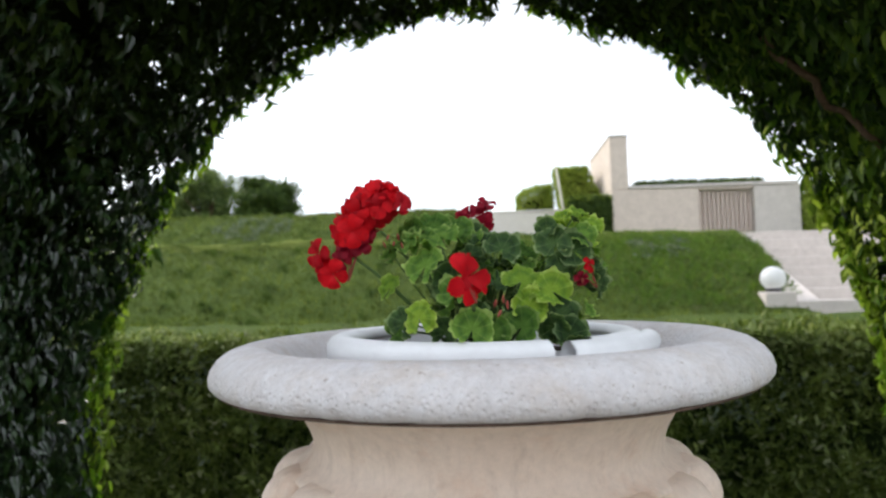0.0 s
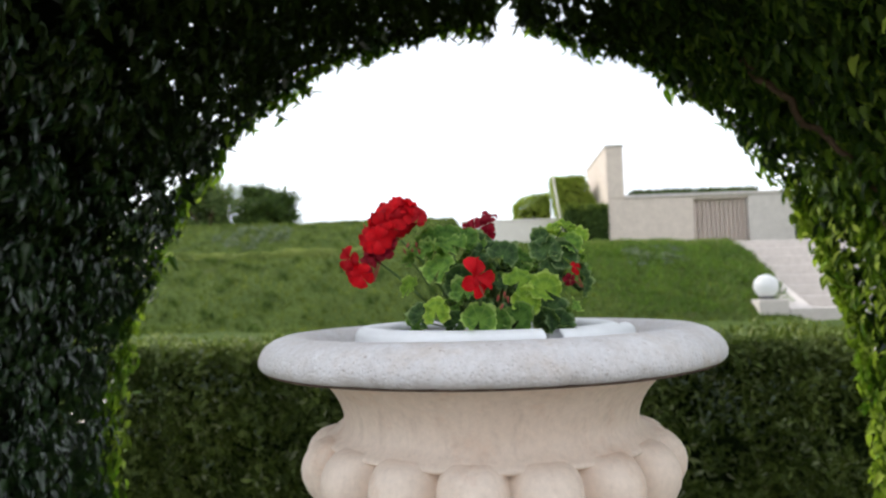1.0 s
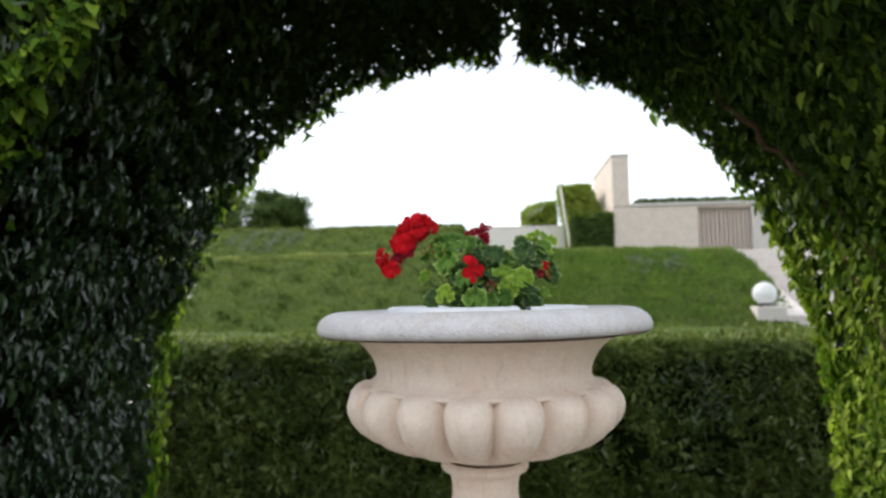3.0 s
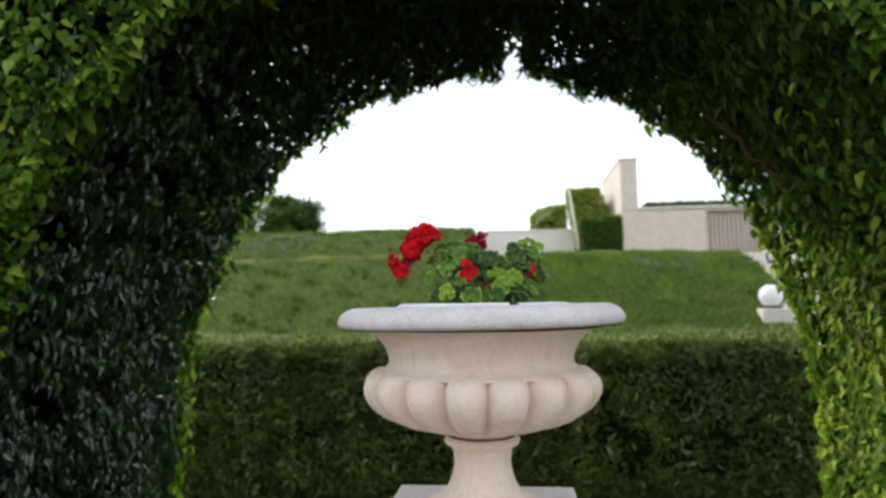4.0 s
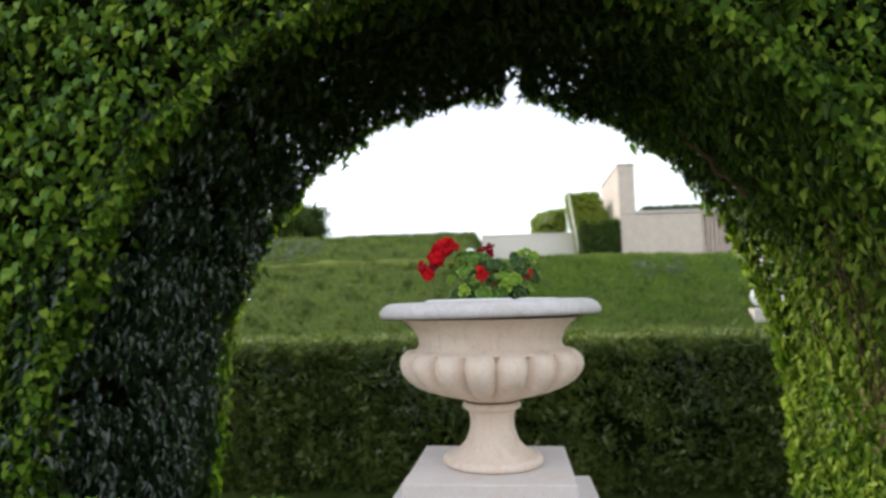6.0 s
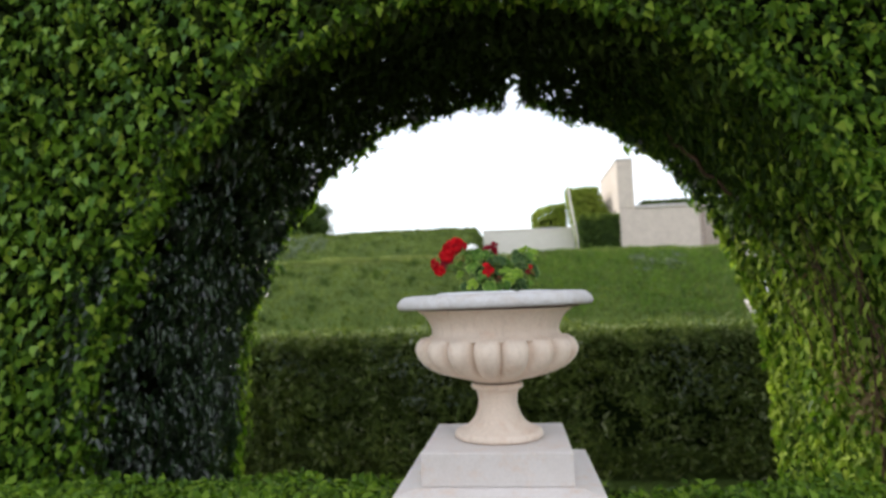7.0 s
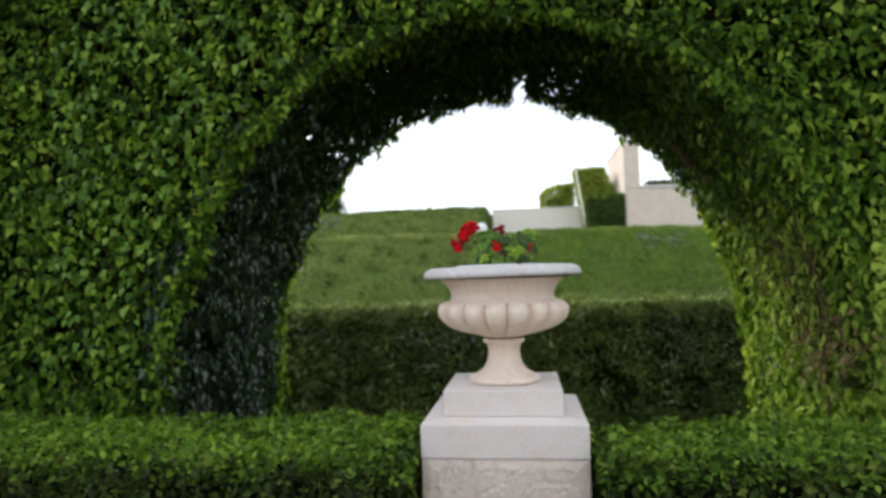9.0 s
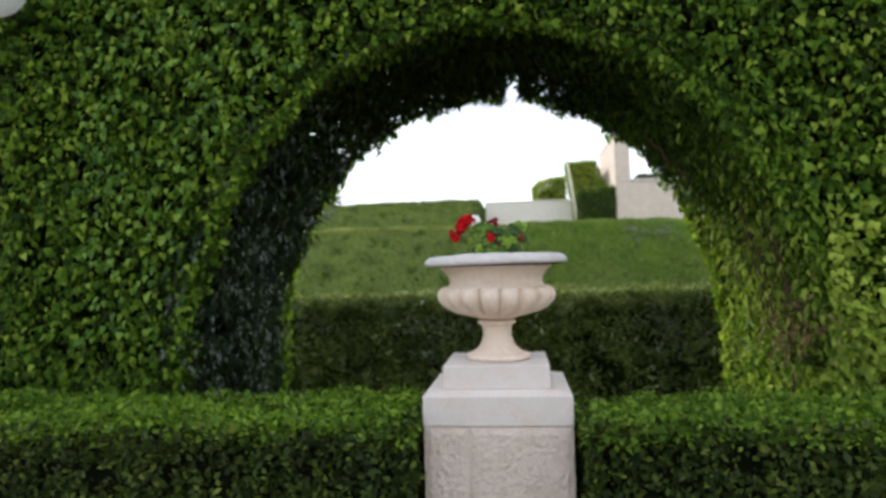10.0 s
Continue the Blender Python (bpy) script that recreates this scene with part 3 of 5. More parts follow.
def build_arch():
    rng = np.random.default_rng(11)
    arch = empty("ivy_arch", "tall hedge wall of dark glossy ivy with an arched opening", "hedge", (0, 0, 0))
    # solid cores, coloured near black for the shade behind the leaves
    part("wall_core", arch_core(FRONT + 0.19, FRONT + 1.0, 0.17, WALL_TOP - 0.12, WALL_HALF - 0.1), CORE_SHADE, arch)
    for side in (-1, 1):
        part("pier_core", arch_core(FRONT + 0.985, BACK - 0.16, 0.17, 0, WALL_HALF - 0.1, 2.25, (side,)), CORE_SHADE, arch)

    def face(n, y, sign, depth, x_half, zlo=0.0):
        x, z = rng.uniform(-x_half, x_half, n), rng.uniform(zlo, WALL_TOP, n)
        ok = ~arch_inside(x, z, -0.02)
        ok &= (0.5 * lump(np.stack([x, x * 0, z], 1), 9.0, 2) + lump(np.stack([x, x * 0, z], 1), 24.0, 5) + rng.normal(0, 0.30, n) > -0.12) | (rng.uniform(0, 1, n) < 0.12)
        ok &= ~((np.abs(x - 0.11) < (2.85 - z) * 0.45) & (sign > 0))
        x, z = x[ok], z[ok]
        p = np.stack([x, np.full(len(x), y), z], 1)
        p[:, 1] += sign * (0.045 * lump(p, 2.4, 1) + 0.03 * lump(p, 6.5, 4) + 0.03 * lump(p, 14.0, 6)) - sign * rng.uniform(0, depth, len(x))
        # the edge of the opening is rounded off
        e = np.sqrt(((x - ARCH_X) / ARCH_A) ** 2 + (np.maximum(z - ARCH_Z, 0) / ARCH_B) ** 2) - 1
        p[:, 1] -= sign * 0.055 * np.exp(-np.maximum(e, 0) * 22)
        return p, np.tile(np.array([[0, sign * 1.0, 0.5]]), (len(p), 1))

    p, nn = face(130000, FRONT, -1, 0.13, 3.72, GROUND)
    sets = [scatter(p, nn, 0.0345, HEART, rng, 0.5, (0, 0, -1), 0.38)]
    # inner coat in a dark tone, painting shade between the front leaves
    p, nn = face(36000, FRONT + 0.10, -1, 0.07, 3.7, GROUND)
    tri_mesh("deep_leaves", *scatter(p, nn, 0.05, HEART, rng, 0.5, (0, 0, -1), 0.4), IVY_DEEP_SHADE, arch)["kind"] = "stuff"
    tri_mesh("front_leaves", *joined(sets), IVY, arch)["kind"] = "stuff"

    n = 68000
    s = rng.uniform(0, 1, n)
    x, z, nx, nz = arch_point(s)
    y = rng.uniform(FRONT + 0.02, BACK, n)
    q = np.stack([x, y, z], 1)
    ok = (lump(q, 8.0, 2) + 0.5 * lump(q, 19.0, 5) + rng.normal(0, 0.4, n) > -0.35) & ~((np.abs(x - 0.11) < 0.05) & (y > 2.2) & (z > 2.4))
    q, nx, nz, n = q[ok], nx[ok], nz[ok], int(ok.sum())
    off = 0.05 * lump(q, 2.8, 7) + 0.035 * lump(q, 7.0, 3) - rng.uniform(0, 0.14, n) + 0.02
    q[:, 0] += nx * off
    q[:, 2] += nz * off
    nn = np.stack([nx, np.zeros(n), nz + 0.25], 1)
    # the +x flank gets the lighter tone, the light there put into colour
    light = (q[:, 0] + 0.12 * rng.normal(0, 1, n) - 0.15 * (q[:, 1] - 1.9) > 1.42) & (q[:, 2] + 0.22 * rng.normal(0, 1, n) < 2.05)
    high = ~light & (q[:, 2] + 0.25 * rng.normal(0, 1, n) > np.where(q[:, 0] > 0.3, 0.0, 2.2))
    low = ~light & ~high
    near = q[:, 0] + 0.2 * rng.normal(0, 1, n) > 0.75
    # tones darken towards the crown, its shade put into the leaf colour
    for coat, leaf in ((high & ~near, IVY_DEEP_SHADE), (high & near, IVY_HALF_SHADE)):
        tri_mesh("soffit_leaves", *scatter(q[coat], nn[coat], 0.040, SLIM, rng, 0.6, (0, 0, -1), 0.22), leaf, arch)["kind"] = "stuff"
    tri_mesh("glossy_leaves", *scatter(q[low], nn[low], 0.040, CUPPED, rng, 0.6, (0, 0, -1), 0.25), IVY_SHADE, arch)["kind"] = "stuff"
    tri_mesh("flank_leaves", *scatter(q[light], nn[light] + np.array([[0, -0.35, 0.1]]), 0.036, HEART, rng, 0.6, (0, 0, -1), 0.3), IVY_LIT, arch)["kind"] = "stuff"

    # a second, looser coat on the +x flank
    n = 13000
    s = rng.uniform(0.60, 0.97, n)
    x, z, nx, nz = arch_point(s)
    q = np.stack([x, rng.uniform(FRONT + 0.02, BACK, n), z], 1)
    off = 0.05 * lump(q, 2.8, 7) + 0.035 * lump(q, 7.0, 3) - rng.uniform(0.02, 0.2, n)
    q[:, 0] += nx * off
    q[:, 2] += nz * off
    k = q[:, 2] + 0.22 * rng.normal(0, 1, n) < 2.05 - 0.25 * (q[:, 1] - 1.9)
    nn = np.stack([nx, np.full(n, -0.35), nz + 0.3], 1)
    tri_mesh("flank_leaves", *scatter(q[k], nn[k], 0.040, SLIM, rng, 0.6, (0, 0, -1), 0.25), IVY_LIT, arch)["kind"] = "stuff"
    tri_mesh("soffit_leaves", *scatter(q[~k], nn[~k], 0.042, SLIM, rng, 0.6, (0, 0, -1), 0.25), IVY_HALF_SHADE, arch)["kind"] = "stuff"

    # leaves of the front that wrap round the rim of the opening
    n = 4400
    s = np.where(rng.uniform(0, 1, n) < 0.6, rng.uniform(0.0, 0.5, n), rng.uniform(0.5, 1.0, n))
    x, z, nx, nz = arch_point(s)
    w = np.abs(rng.normal(0, 0.5, n))
    k = w < 1.3
    x, z, nx, nz, w, n = x[k], z[k], nx[k], nz[k], w[k], int(k.sum())
    q = np.stack([x, np.full(n, FRONT), z], 1)
    reach = np.clip(0.17 + 0.16 * lump(q, 3.1, 12) + 0.07 * lump(q, 8.0, 15), 0.0, 0.4) * np.where(x < 0, np.clip((z - 0.2) / 0.8, 0.5, 1.0), np.clip((z - 0.7) / 0.8, 0.1, 1.0))
    q[:, 1] += 0.02 + reach * w * 1.3
    off = 0.03 * lump(q, 7.0, 3) + 0.03 - rng.uniform(0, 0.06, n)
    q[:, 0] += nx * off
    q[:, 2] += nz * off
    tri_mesh("rim_leaves", *scatter(q, np.stack([nx * 0.35, np.full(n, -1.0), nz * 0.3 + 0.4], 1), 0.034, HEART, rng, 0.55, (0, 0, -1), 0.5), IVY, arch)["kind"] = "stuff"

    # single leaves that stand out of the front beside the opening
    pick = np.random.default_rng(77)
    me = tri_single("leaf", HEART, foliage("ivy_single_leaf", [(0.0, (0.04, 0.10, 0.016)), (0.5, (0.10, 0.21, 0.028)), (1.0, (0.23, 0.36, 0.06))], 0.42, 0.3, 0.18, single=True))
    made = 0
    while made < 300:
        x, z = pick.uniform(-2.3, -1.0), pick.uniform(1.0, 2.9)
        if arch_inside(np.array([x]), np.array([z]), 0.08)[0]:
            continue
        nrm = Vector((pick.normal(0, 0.3), -1, 0.5 + pick.normal(0, 0.3))).normalized()
        tip = Vector((pick.normal(0, 0.35), pick.normal(0, 0.2), -1))
        tip = (tip - nrm * tip.dot(nrm)).normalized()
        side = tip.cross(nrm)
        k = 0.038 * pick.uniform(0.75, 1.3)
        ob = new("leaf", me)
        ob.parent = arch
        ob.matrix_basis = Matrix(((side.x * k, tip.x * k, nrm.x * k, x), (side.y * k, tip.y * k, nrm.y * k, FRONT - 0.045 - pick.uniform(0, 0.03)), (side.z * k, tip.z * k, nrm.z * k, z), (0, 0, 0, 1)))
        made += 1

    # loose fill between the soffit and the back
    n = 19500
    s = np.where(rng.uniform(0, 1, n) < 0.6, rng.uniform(0.1, 0.5, n), rng.uniform(0.5, 0.9, n))
    x, z, nx, nz = arch_point(s)
    d = rng.uniform(0.08, 0.9, n)
    q = np.stack([x - nx * d, rng.uniform(FRONT + 1.0, BACK - 0.03, n), z - nz * d], 1)
    q = q[(q[:, 2] < WALL_TOP) & (q[:, 2] > 1.7) & ~((np.abs(q[:, 0] - 0.11) < (2.86 - q[:, 2]) * 0.48) & (q[:, 1] > 1.9))]
    tri_mesh("inner_leaves", *scatter(q, rng.normal(0, 1, q.shape), 0.046, HEART, rng, 0.5, (0, 0, -1), 0.8), IVY_DEEP_SHADE, arch)["kind"] = "stuff"

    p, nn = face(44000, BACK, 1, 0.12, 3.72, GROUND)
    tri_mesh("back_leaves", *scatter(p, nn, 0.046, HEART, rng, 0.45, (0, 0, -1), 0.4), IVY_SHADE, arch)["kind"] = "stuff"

    # sprays that hang over the far edge of the opening
    n = 2600
    s = rng.uniform(0.0, 1.0, n)
    x, z, nx, nz = arch_point(s)
    hang = np.clip(np.abs(rng.normal(0, 0.03, n)), 0, 0.075) * (0.5 + 0.8 * (np.sin(s * 90) > 0.2)) - 0.02
    notch = np.abs(x - 0.11) < 0.09
    q = np.stack([x + nx * hang, BACK - np.abs(rng.normal(0, 0.05, n)), z + nz * hang], 1)[~notch]
    nn = np.stack([nx, np.full(n, 0.3), nz], 1)[~notch]
    # lighter tone stands in for light from behind
    tri_mesh("hanging_leaves", *scatter(q, nn, 0.048, SLIM, rng, 0.6, (0, 0, -1), 0.2), IVY_LIT, arch)["kind"] = "stuff"

    # young yellow-green growth and dry patches low on the +x pier; paleness also paints light
    n = 17500
    far = rng.uniform(0, 1, n)
    far = far[rng.uniform(0, 1, n) < (1 - far) ** 1.1]
    n = len(far)
    s = 1 - 0.38 * far
    x, z, nx, nz = arch_point(s)
    q = np.stack([x, rng.uniform(FRONT - 0.02, BACK, n), z], 1)
    # higher up, for the shade, only the far edge keeps the pale tone
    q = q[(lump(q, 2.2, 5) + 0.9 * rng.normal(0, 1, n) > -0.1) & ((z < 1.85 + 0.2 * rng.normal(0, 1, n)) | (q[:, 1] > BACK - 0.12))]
    q[:, 0] += rng.uniform(-0.055, 0.04, len(q))
    tri_mesh("young_leaves", *scatter(q, np.tile(np.array([[-1.0, -0.35, 0.3]]), (len(q), 1)), 0.037, SLIM, rng, 0.7, (0, 0, -1), 0.3), IVY_YOUNG_LIT, arch)["kind"] = "stuff"
    # pale leaves along the far edges too, painting light from behind
    s = np.concatenate([rng.uniform(0.0, 0.30, 330), rng.uniform(0.75, 1.0, 980)])
    n = len(s)
    x, z, nx, nz = arch_point(s)
    q = np.stack([x + nx * rng.uniform(-0.04, 0.045, n), BACK + rng.uniform(-0.05, 0.06, n), z + nz * 0.01], 1)
    nn = np.stack([nx * 0.4, np.full(n, 1.0), nz * 0.4], 1)
    k = (q[:, 0] > 0) | (lump(q, 5.0, 3) + 0.4 * rng.normal(0, 1, n) > -0.1)
    q, nn = q[k], nn[k]
    for name, side, leaf in (("edge_leaves", q[:, 0] < 0, IVY_YOUNG_LIT), ("edge_leaves", q[:, 0] > 0, IVY_YOUNG_LIT)):
        tri_mesh(name, *scatter(q[side], nn[side], 0.040, HEART, rng, 0.6, (0, 0, -1), 0.4), leaf, arch)["kind"] = "stuff"
    n = 5200
    q = np.stack([1.62 + np.abs(rng.normal(0, 0.5, n)), FRONT - 0.03 - rng.uniform(-0.04, 0.03, n), 0.72 + np.abs(rng.normal(0, 0.48, n))], 1)
    q = q[lump(q, 5.0, 5) + 0.7 * rng.normal(0, 1, n) > 0.0]
    tri_mesh("shoot_leaves", *scatter(q, np.tile(np.array([[-0.2, -1.0, 0.5]]), (len(q), 1)), 0.034, HEART, rng, 0.55, (0, 0, -1), 0.4), IVY_YOUNG_LIT, arch)["kind"] = "stuff"
    q = np.concatenate([np.array([c]) + rng.normal(0, 1, (k, 3)) * np.array([[0.015, 0.16, 0.09]]) for c, k in (((1.59, 1.60, 0.95), 90), ((1.58, 1.30, 1.02), 90), ((1.60, 1.30, 1.30), 30), ((1.52, 1.9, 1.50), 24), ((1.60, 1.20, 1.08), 40))])
    tri_mesh("dry_leaves", *scatter(q, np.tile(np.array([[-1.0, -0.4, 0.2]]), (len(q), 1)), 0.03, SLIM, rng, 0.7, (0, 0, -1), 0.6), DRY_LEAF, arch)["kind"] = "stuff"

    # ends
    n = 9000
    side = np.where(rng.uniform(0, 1, n) < 0.5, -1.0, 1.0)
    q = np.stack([side * (WALL_HALF - 0.05 - rng.uniform(0, 0.08, n)), rng.uniform(FRONT, BACK, n), rng.uniform(GROUND, WALL_TOP, n)], 1)
    tri_mesh("end_leaves", *scatter(q, np.stack([side, side * 0, side * 0 + 0.4], 1), 0.055, HEART, rng, 0.5, (0, 0, -1), 0.4), IVY, arch)["kind"] = "stuff"

    # top
    n = 9000
    q = np.stack([rng.uniform(-3.74, 3.74, n), rng.uniform(FRONT, BACK, n), np.full(n, WALL_TOP) - rng.uniform(0, 0.1, n)], 1)
    tri_mesh("top_leaves", *scatter(q, np.tile(np.array([[0, 0, 1.0]]), (n, 1)), 0.065, HEART, rng, 0.6, (0, -0.5, 0), 0.8), IVY, arch)["kind"] = "stuff"
    return arch


build_arch()


# ---- clipped hedges ----
def hedge(name, label, lo, hi, leaf, size, density, seed, round_edge=0.06, core=CORE_SHADE, faces="fts", lean=0.0, top_leaf=None, gaps=0.0, tilt=0.05, shape=OVAL, bulge=1.0, undercut=0.0):
    """A clipped hedge: core coloured as inner shade; leaf coat on front, top and ends."""
    rng = np.random.default_rng(seed)
    h = empty(name, label, "hedge", (0, 0, 0), {"low_hedge": "low hedges beside the pedestal", "clipped_block": "clipped hedge blocks of the upper terrace", "clipped_hedge": "clipped hedges round the stone wall"}.get(name, ""))
    lo, hi = np.array(lo, float), np.array(hi, float)
    inset = size * 1.8 + 0.045
    bm = box(bmesh.new(), lo + np.array([inset, inset, 0]), hi - inset, 0.03)
    for v in bm.verts:
        v.co.y += undercut * 1.15 if v.co.z < lo[2] + 0.3 and v.co.y < (lo[1] + hi[1]) / 2 else 0.0
    if round_edge > 0.2:
        for v in bm.verts:
            v.co.z -= 0.35 if v.co.z > lo[2] + 0.5 and v.co.x < (lo[0] + hi[0]) / 2 else 0.0
    if lean:
        for v in bm.verts:
            across = (v.co.x - lo[0]) / (hi[0] - lo[0])
            v.co.x += 0.30 * (1 - (v.co.z - lo[2]) / (hi[2] - lo[2])) * (1 - across) - lean * max(v.co.z - 3.6, 0) * across
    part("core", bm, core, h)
    w, d, t = hi - lo
    spec = {"f": (w * t, (0, -1, tilt)), "t": (w * d, (0, -0.15, 1)), "s": (d * t * 2, (1, 0, 0.3)), "b": (w * t, (0, 1, 0.3))}
    out = []
    for k in faces:
        area, nrm = spec[k]
        n = int(area * density)
        p = rng.uniform(0, 1, (n, 3)) * (hi - lo) + lo
        nn = np.tile(np.array([nrm], float), (n, 1))
        depth = rng.uniform(0, size * 1.8, n)
        if k == "f":
            below = (hi[2] - p[:, 2]) / t
            p[:, 1] = lo[1] + depth + undercut * below ** 1.4
            nn[:, 2] -= 2.4 * undercut * below
        elif k == "b":
            p[:, 1] = hi[1] - depth
        elif k == "t":
            p[:, 2] = hi[2] - depth
        else:
            right = rng.uniform(0, 1, n) > 0.5
            p[:, 0] = np.where(right, hi[0] - depth, lo[0] + depth)
            nn[:, 0] = np.where(right, 1, -1)
        b = bulge * (0.026 * lump(p, 3.2, seed) + 0.024 * lump(p, 9.0, seed + 2))
        p += nn * b[:, None]
        # rounded shoulders
        edge = np.minimum(p[:, 1] - lo[1], hi[1] - p[:, 1])
        p[:, 2] -= np.where(p[:, 2] > hi[2] - round_edge, 0.5 * round_edge * np.exp(-np.maximum(edge, 0) / round_edge * 2), 0)
        if round_edge > 0.2:
            up = (p[:, 2] - lo[2]) / t
            p[:, 2] -= 0.30 * up * np.exp(-np.maximum(p[:, 0] - lo[0], 0) / 0.22)
        if lean:
            across = (p[:, 0] - lo[0]) / w
            p[:, 0] += 0.30 * (1 - (p[:, 2] - lo[2]) / t) * (1 - across) - lean * np.maximum(p[:, 2] - 3.6, 0) * across
        if k == "f" and gaps:
            gap = (lump(p, gaps, seed) + 0.6 * lump(p, gaps * 2.3, seed + 1) + rng.normal(0, 0.4, n) > (-0.42 if bulge == 1.0 else np.where(p[:, 0] > 0.4, -0.2, -0.8)))
            p, nn = p[gap], nn[gap]
        made = scatter(p, nn, size, shape, rng, 0.65, (0, -0.3, 0.5 if k != "t" else 0.2), 0.8)
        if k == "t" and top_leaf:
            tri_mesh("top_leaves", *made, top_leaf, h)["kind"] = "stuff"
        else:
            out.append(made)
    tri_mesh("leaves", *joined(out), leaf, h)["kind"] = "stuff"
    return h


hedge("low_hedge", "low clipped green hedge in front of the ivy arch", (-3.6, 0.24, GROUND), (-0.335, 1.0, 0.745), BOX_SHADED, 0.032, 6600, 21, gaps=11.0, top_leaf=BOX_LIT)
hedge("low_hedge", "low clipped green hedge in front of the ivy arch", (0.345, 0.24, GROUND), (3.6, 1.0, 0.745), BOX_SHADED, 0.032, 6600, 22, gaps=11.0, top_leaf=BOX_LIT)
def build_terrace_hedge():
    h = hedge("terrace_hedge", "long clipped dark green hedge at the foot of the terraces", (-6.0, 4.98, GROUND), (6.0, 6.0, 1.115), BANK_LEAF, 0.078, 3300, 23, 0.16, top_leaf=TOP_LIT_LEAF, tilt=0.3, shape=SPRIG, gaps=3.2, bulge=2.2, undercut=0.26, core=HEDGE_CORE)
    rng = np.random.default_rng(230)

    def bump_of(p):
        return 0.26 * ((1.115 - p[:, 2]) / (1.115 - GROUND)) ** 1.4 - 2.2 * (0.026 * lump(p, 3.2, 23) + 0.024 * lump(p, 9.0, 25))
    # fringe on the front edge, coloured as lit, brighter towards -x
    n = 1500
    x = np.where(rng.uniform(0, 1, n) < 0.66, rng.uniform(-5.9, 0.5, n), rng.uniform(0.5, 5.9, n))
    p = np.stack([x, 5.06 + np.abs(rng.normal(0, 0.06, n)), np.full(n, 1.085)], 1)
    p[:, 2] += 0.02 * lump(p, 3.0, 4) + rng.uniform(-0.02, 0.02, n)
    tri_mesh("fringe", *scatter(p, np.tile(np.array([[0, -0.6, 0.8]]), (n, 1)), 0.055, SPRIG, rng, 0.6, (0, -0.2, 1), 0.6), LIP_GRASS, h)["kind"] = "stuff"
    # lit-toned leaves paint the sun on the rounded shoulder, thinning out downwards
    n = 14000
    p = np.stack([rng.uniform(-5.9, 5.9, n), np.full(n, 4.965), 1.09 - np.abs(rng.normal(0, 0.15, n))], 1)
    p = p[rng.uniform(0, 1, n) < 0.75 - 0.25 * lump(p, 2.0, 3)]
    p[:, 1] += 0.05 * np.clip((p[:, 2] - 1.0) / 0.09, 0, 1) + bump_of(p)
    tri_mesh("shoulder_leaves", *scatter(p, np.tile(np.array([[0, -0.9, 0.6]]), (len(p), 1)), 0.058, SPRIG, rng, 0.6, (0, -0.3, 0.7), 0.7), TOP_LIT_LEAF, h)["kind"] = "stuff"
    # silvery foliage in drifts
    n = 9000
    p = np.stack([rng.uniform(-5.9, 5.9, n), np.full(n, 4.955), rng.uniform(GROUND + 0.5, 1.08, n)], 1)
    k = lump(p, 2.3, 6) + 0.7 * lump(p, 6.0, 9) + 0.25 * rng.normal(0, 1, n) - 0.22 * (p[:, 0] > 0) + 0.25 * (p[:, 2] - 0.7) > 0.52
    p = p[k]
    p[:, 1] += bump_of(p) + rng.uniform(-0.03, 0.02, len(p))
    tri_mesh("silvery_leaves", *scatter(p, np.tile(np.array([[0, -1.0, 0.4]]), (len(p), 1)), 0.055, SPRIG, rng, 0.6, (0, -0.3, 0.3), 0.9), SILVER_LEAF, h)["kind"] = "stuff"


build_terrace_hedge()


# Unseen hedge added behind the camera to hold back low skylight.
def build_rear_hedge():
    bm = bmesh.new()
    n, m = 60, 14
    grid = [[bm.verts.new((-15 + 30 * i / n, -11.5 + 0.12 * noise.noise((i * 0.6, j * 0.7, 3.0)), GROUND + 3.0 * j / m)) for i in range(n + 1)] for j in range(m + 1)]
    back = [[bm.verts.new((v.co.x, -12.4, v.co.z)) for v in (row[0], row[n])] for row in (grid[0], grid[m])]
    for j in range(m):
        for i in range(n):
            bm.faces.new((grid[j][i], grid[j][i + 1], grid[j + 1][i + 1], grid[j + 1][i]))
    bm.faces.new([back[1][0], back[1][1]] + grid[m][::-1])
    bm.faces.new((back[0][0], back[0][1], back[1][1], back[1][0]))
    bmesh.ops.recalc_face_normals(bm, faces=bm.faces)
    tagged(part("wall_south", bm, simple("rear_hedge_green", (0.05, 0.085, 0.022), 0.9, 0.1, 0.5, 18, 1.0), None), "unseen plain hedge added to block low skylight from behind", "hedge", kind="structure")


build_rear_hedge()


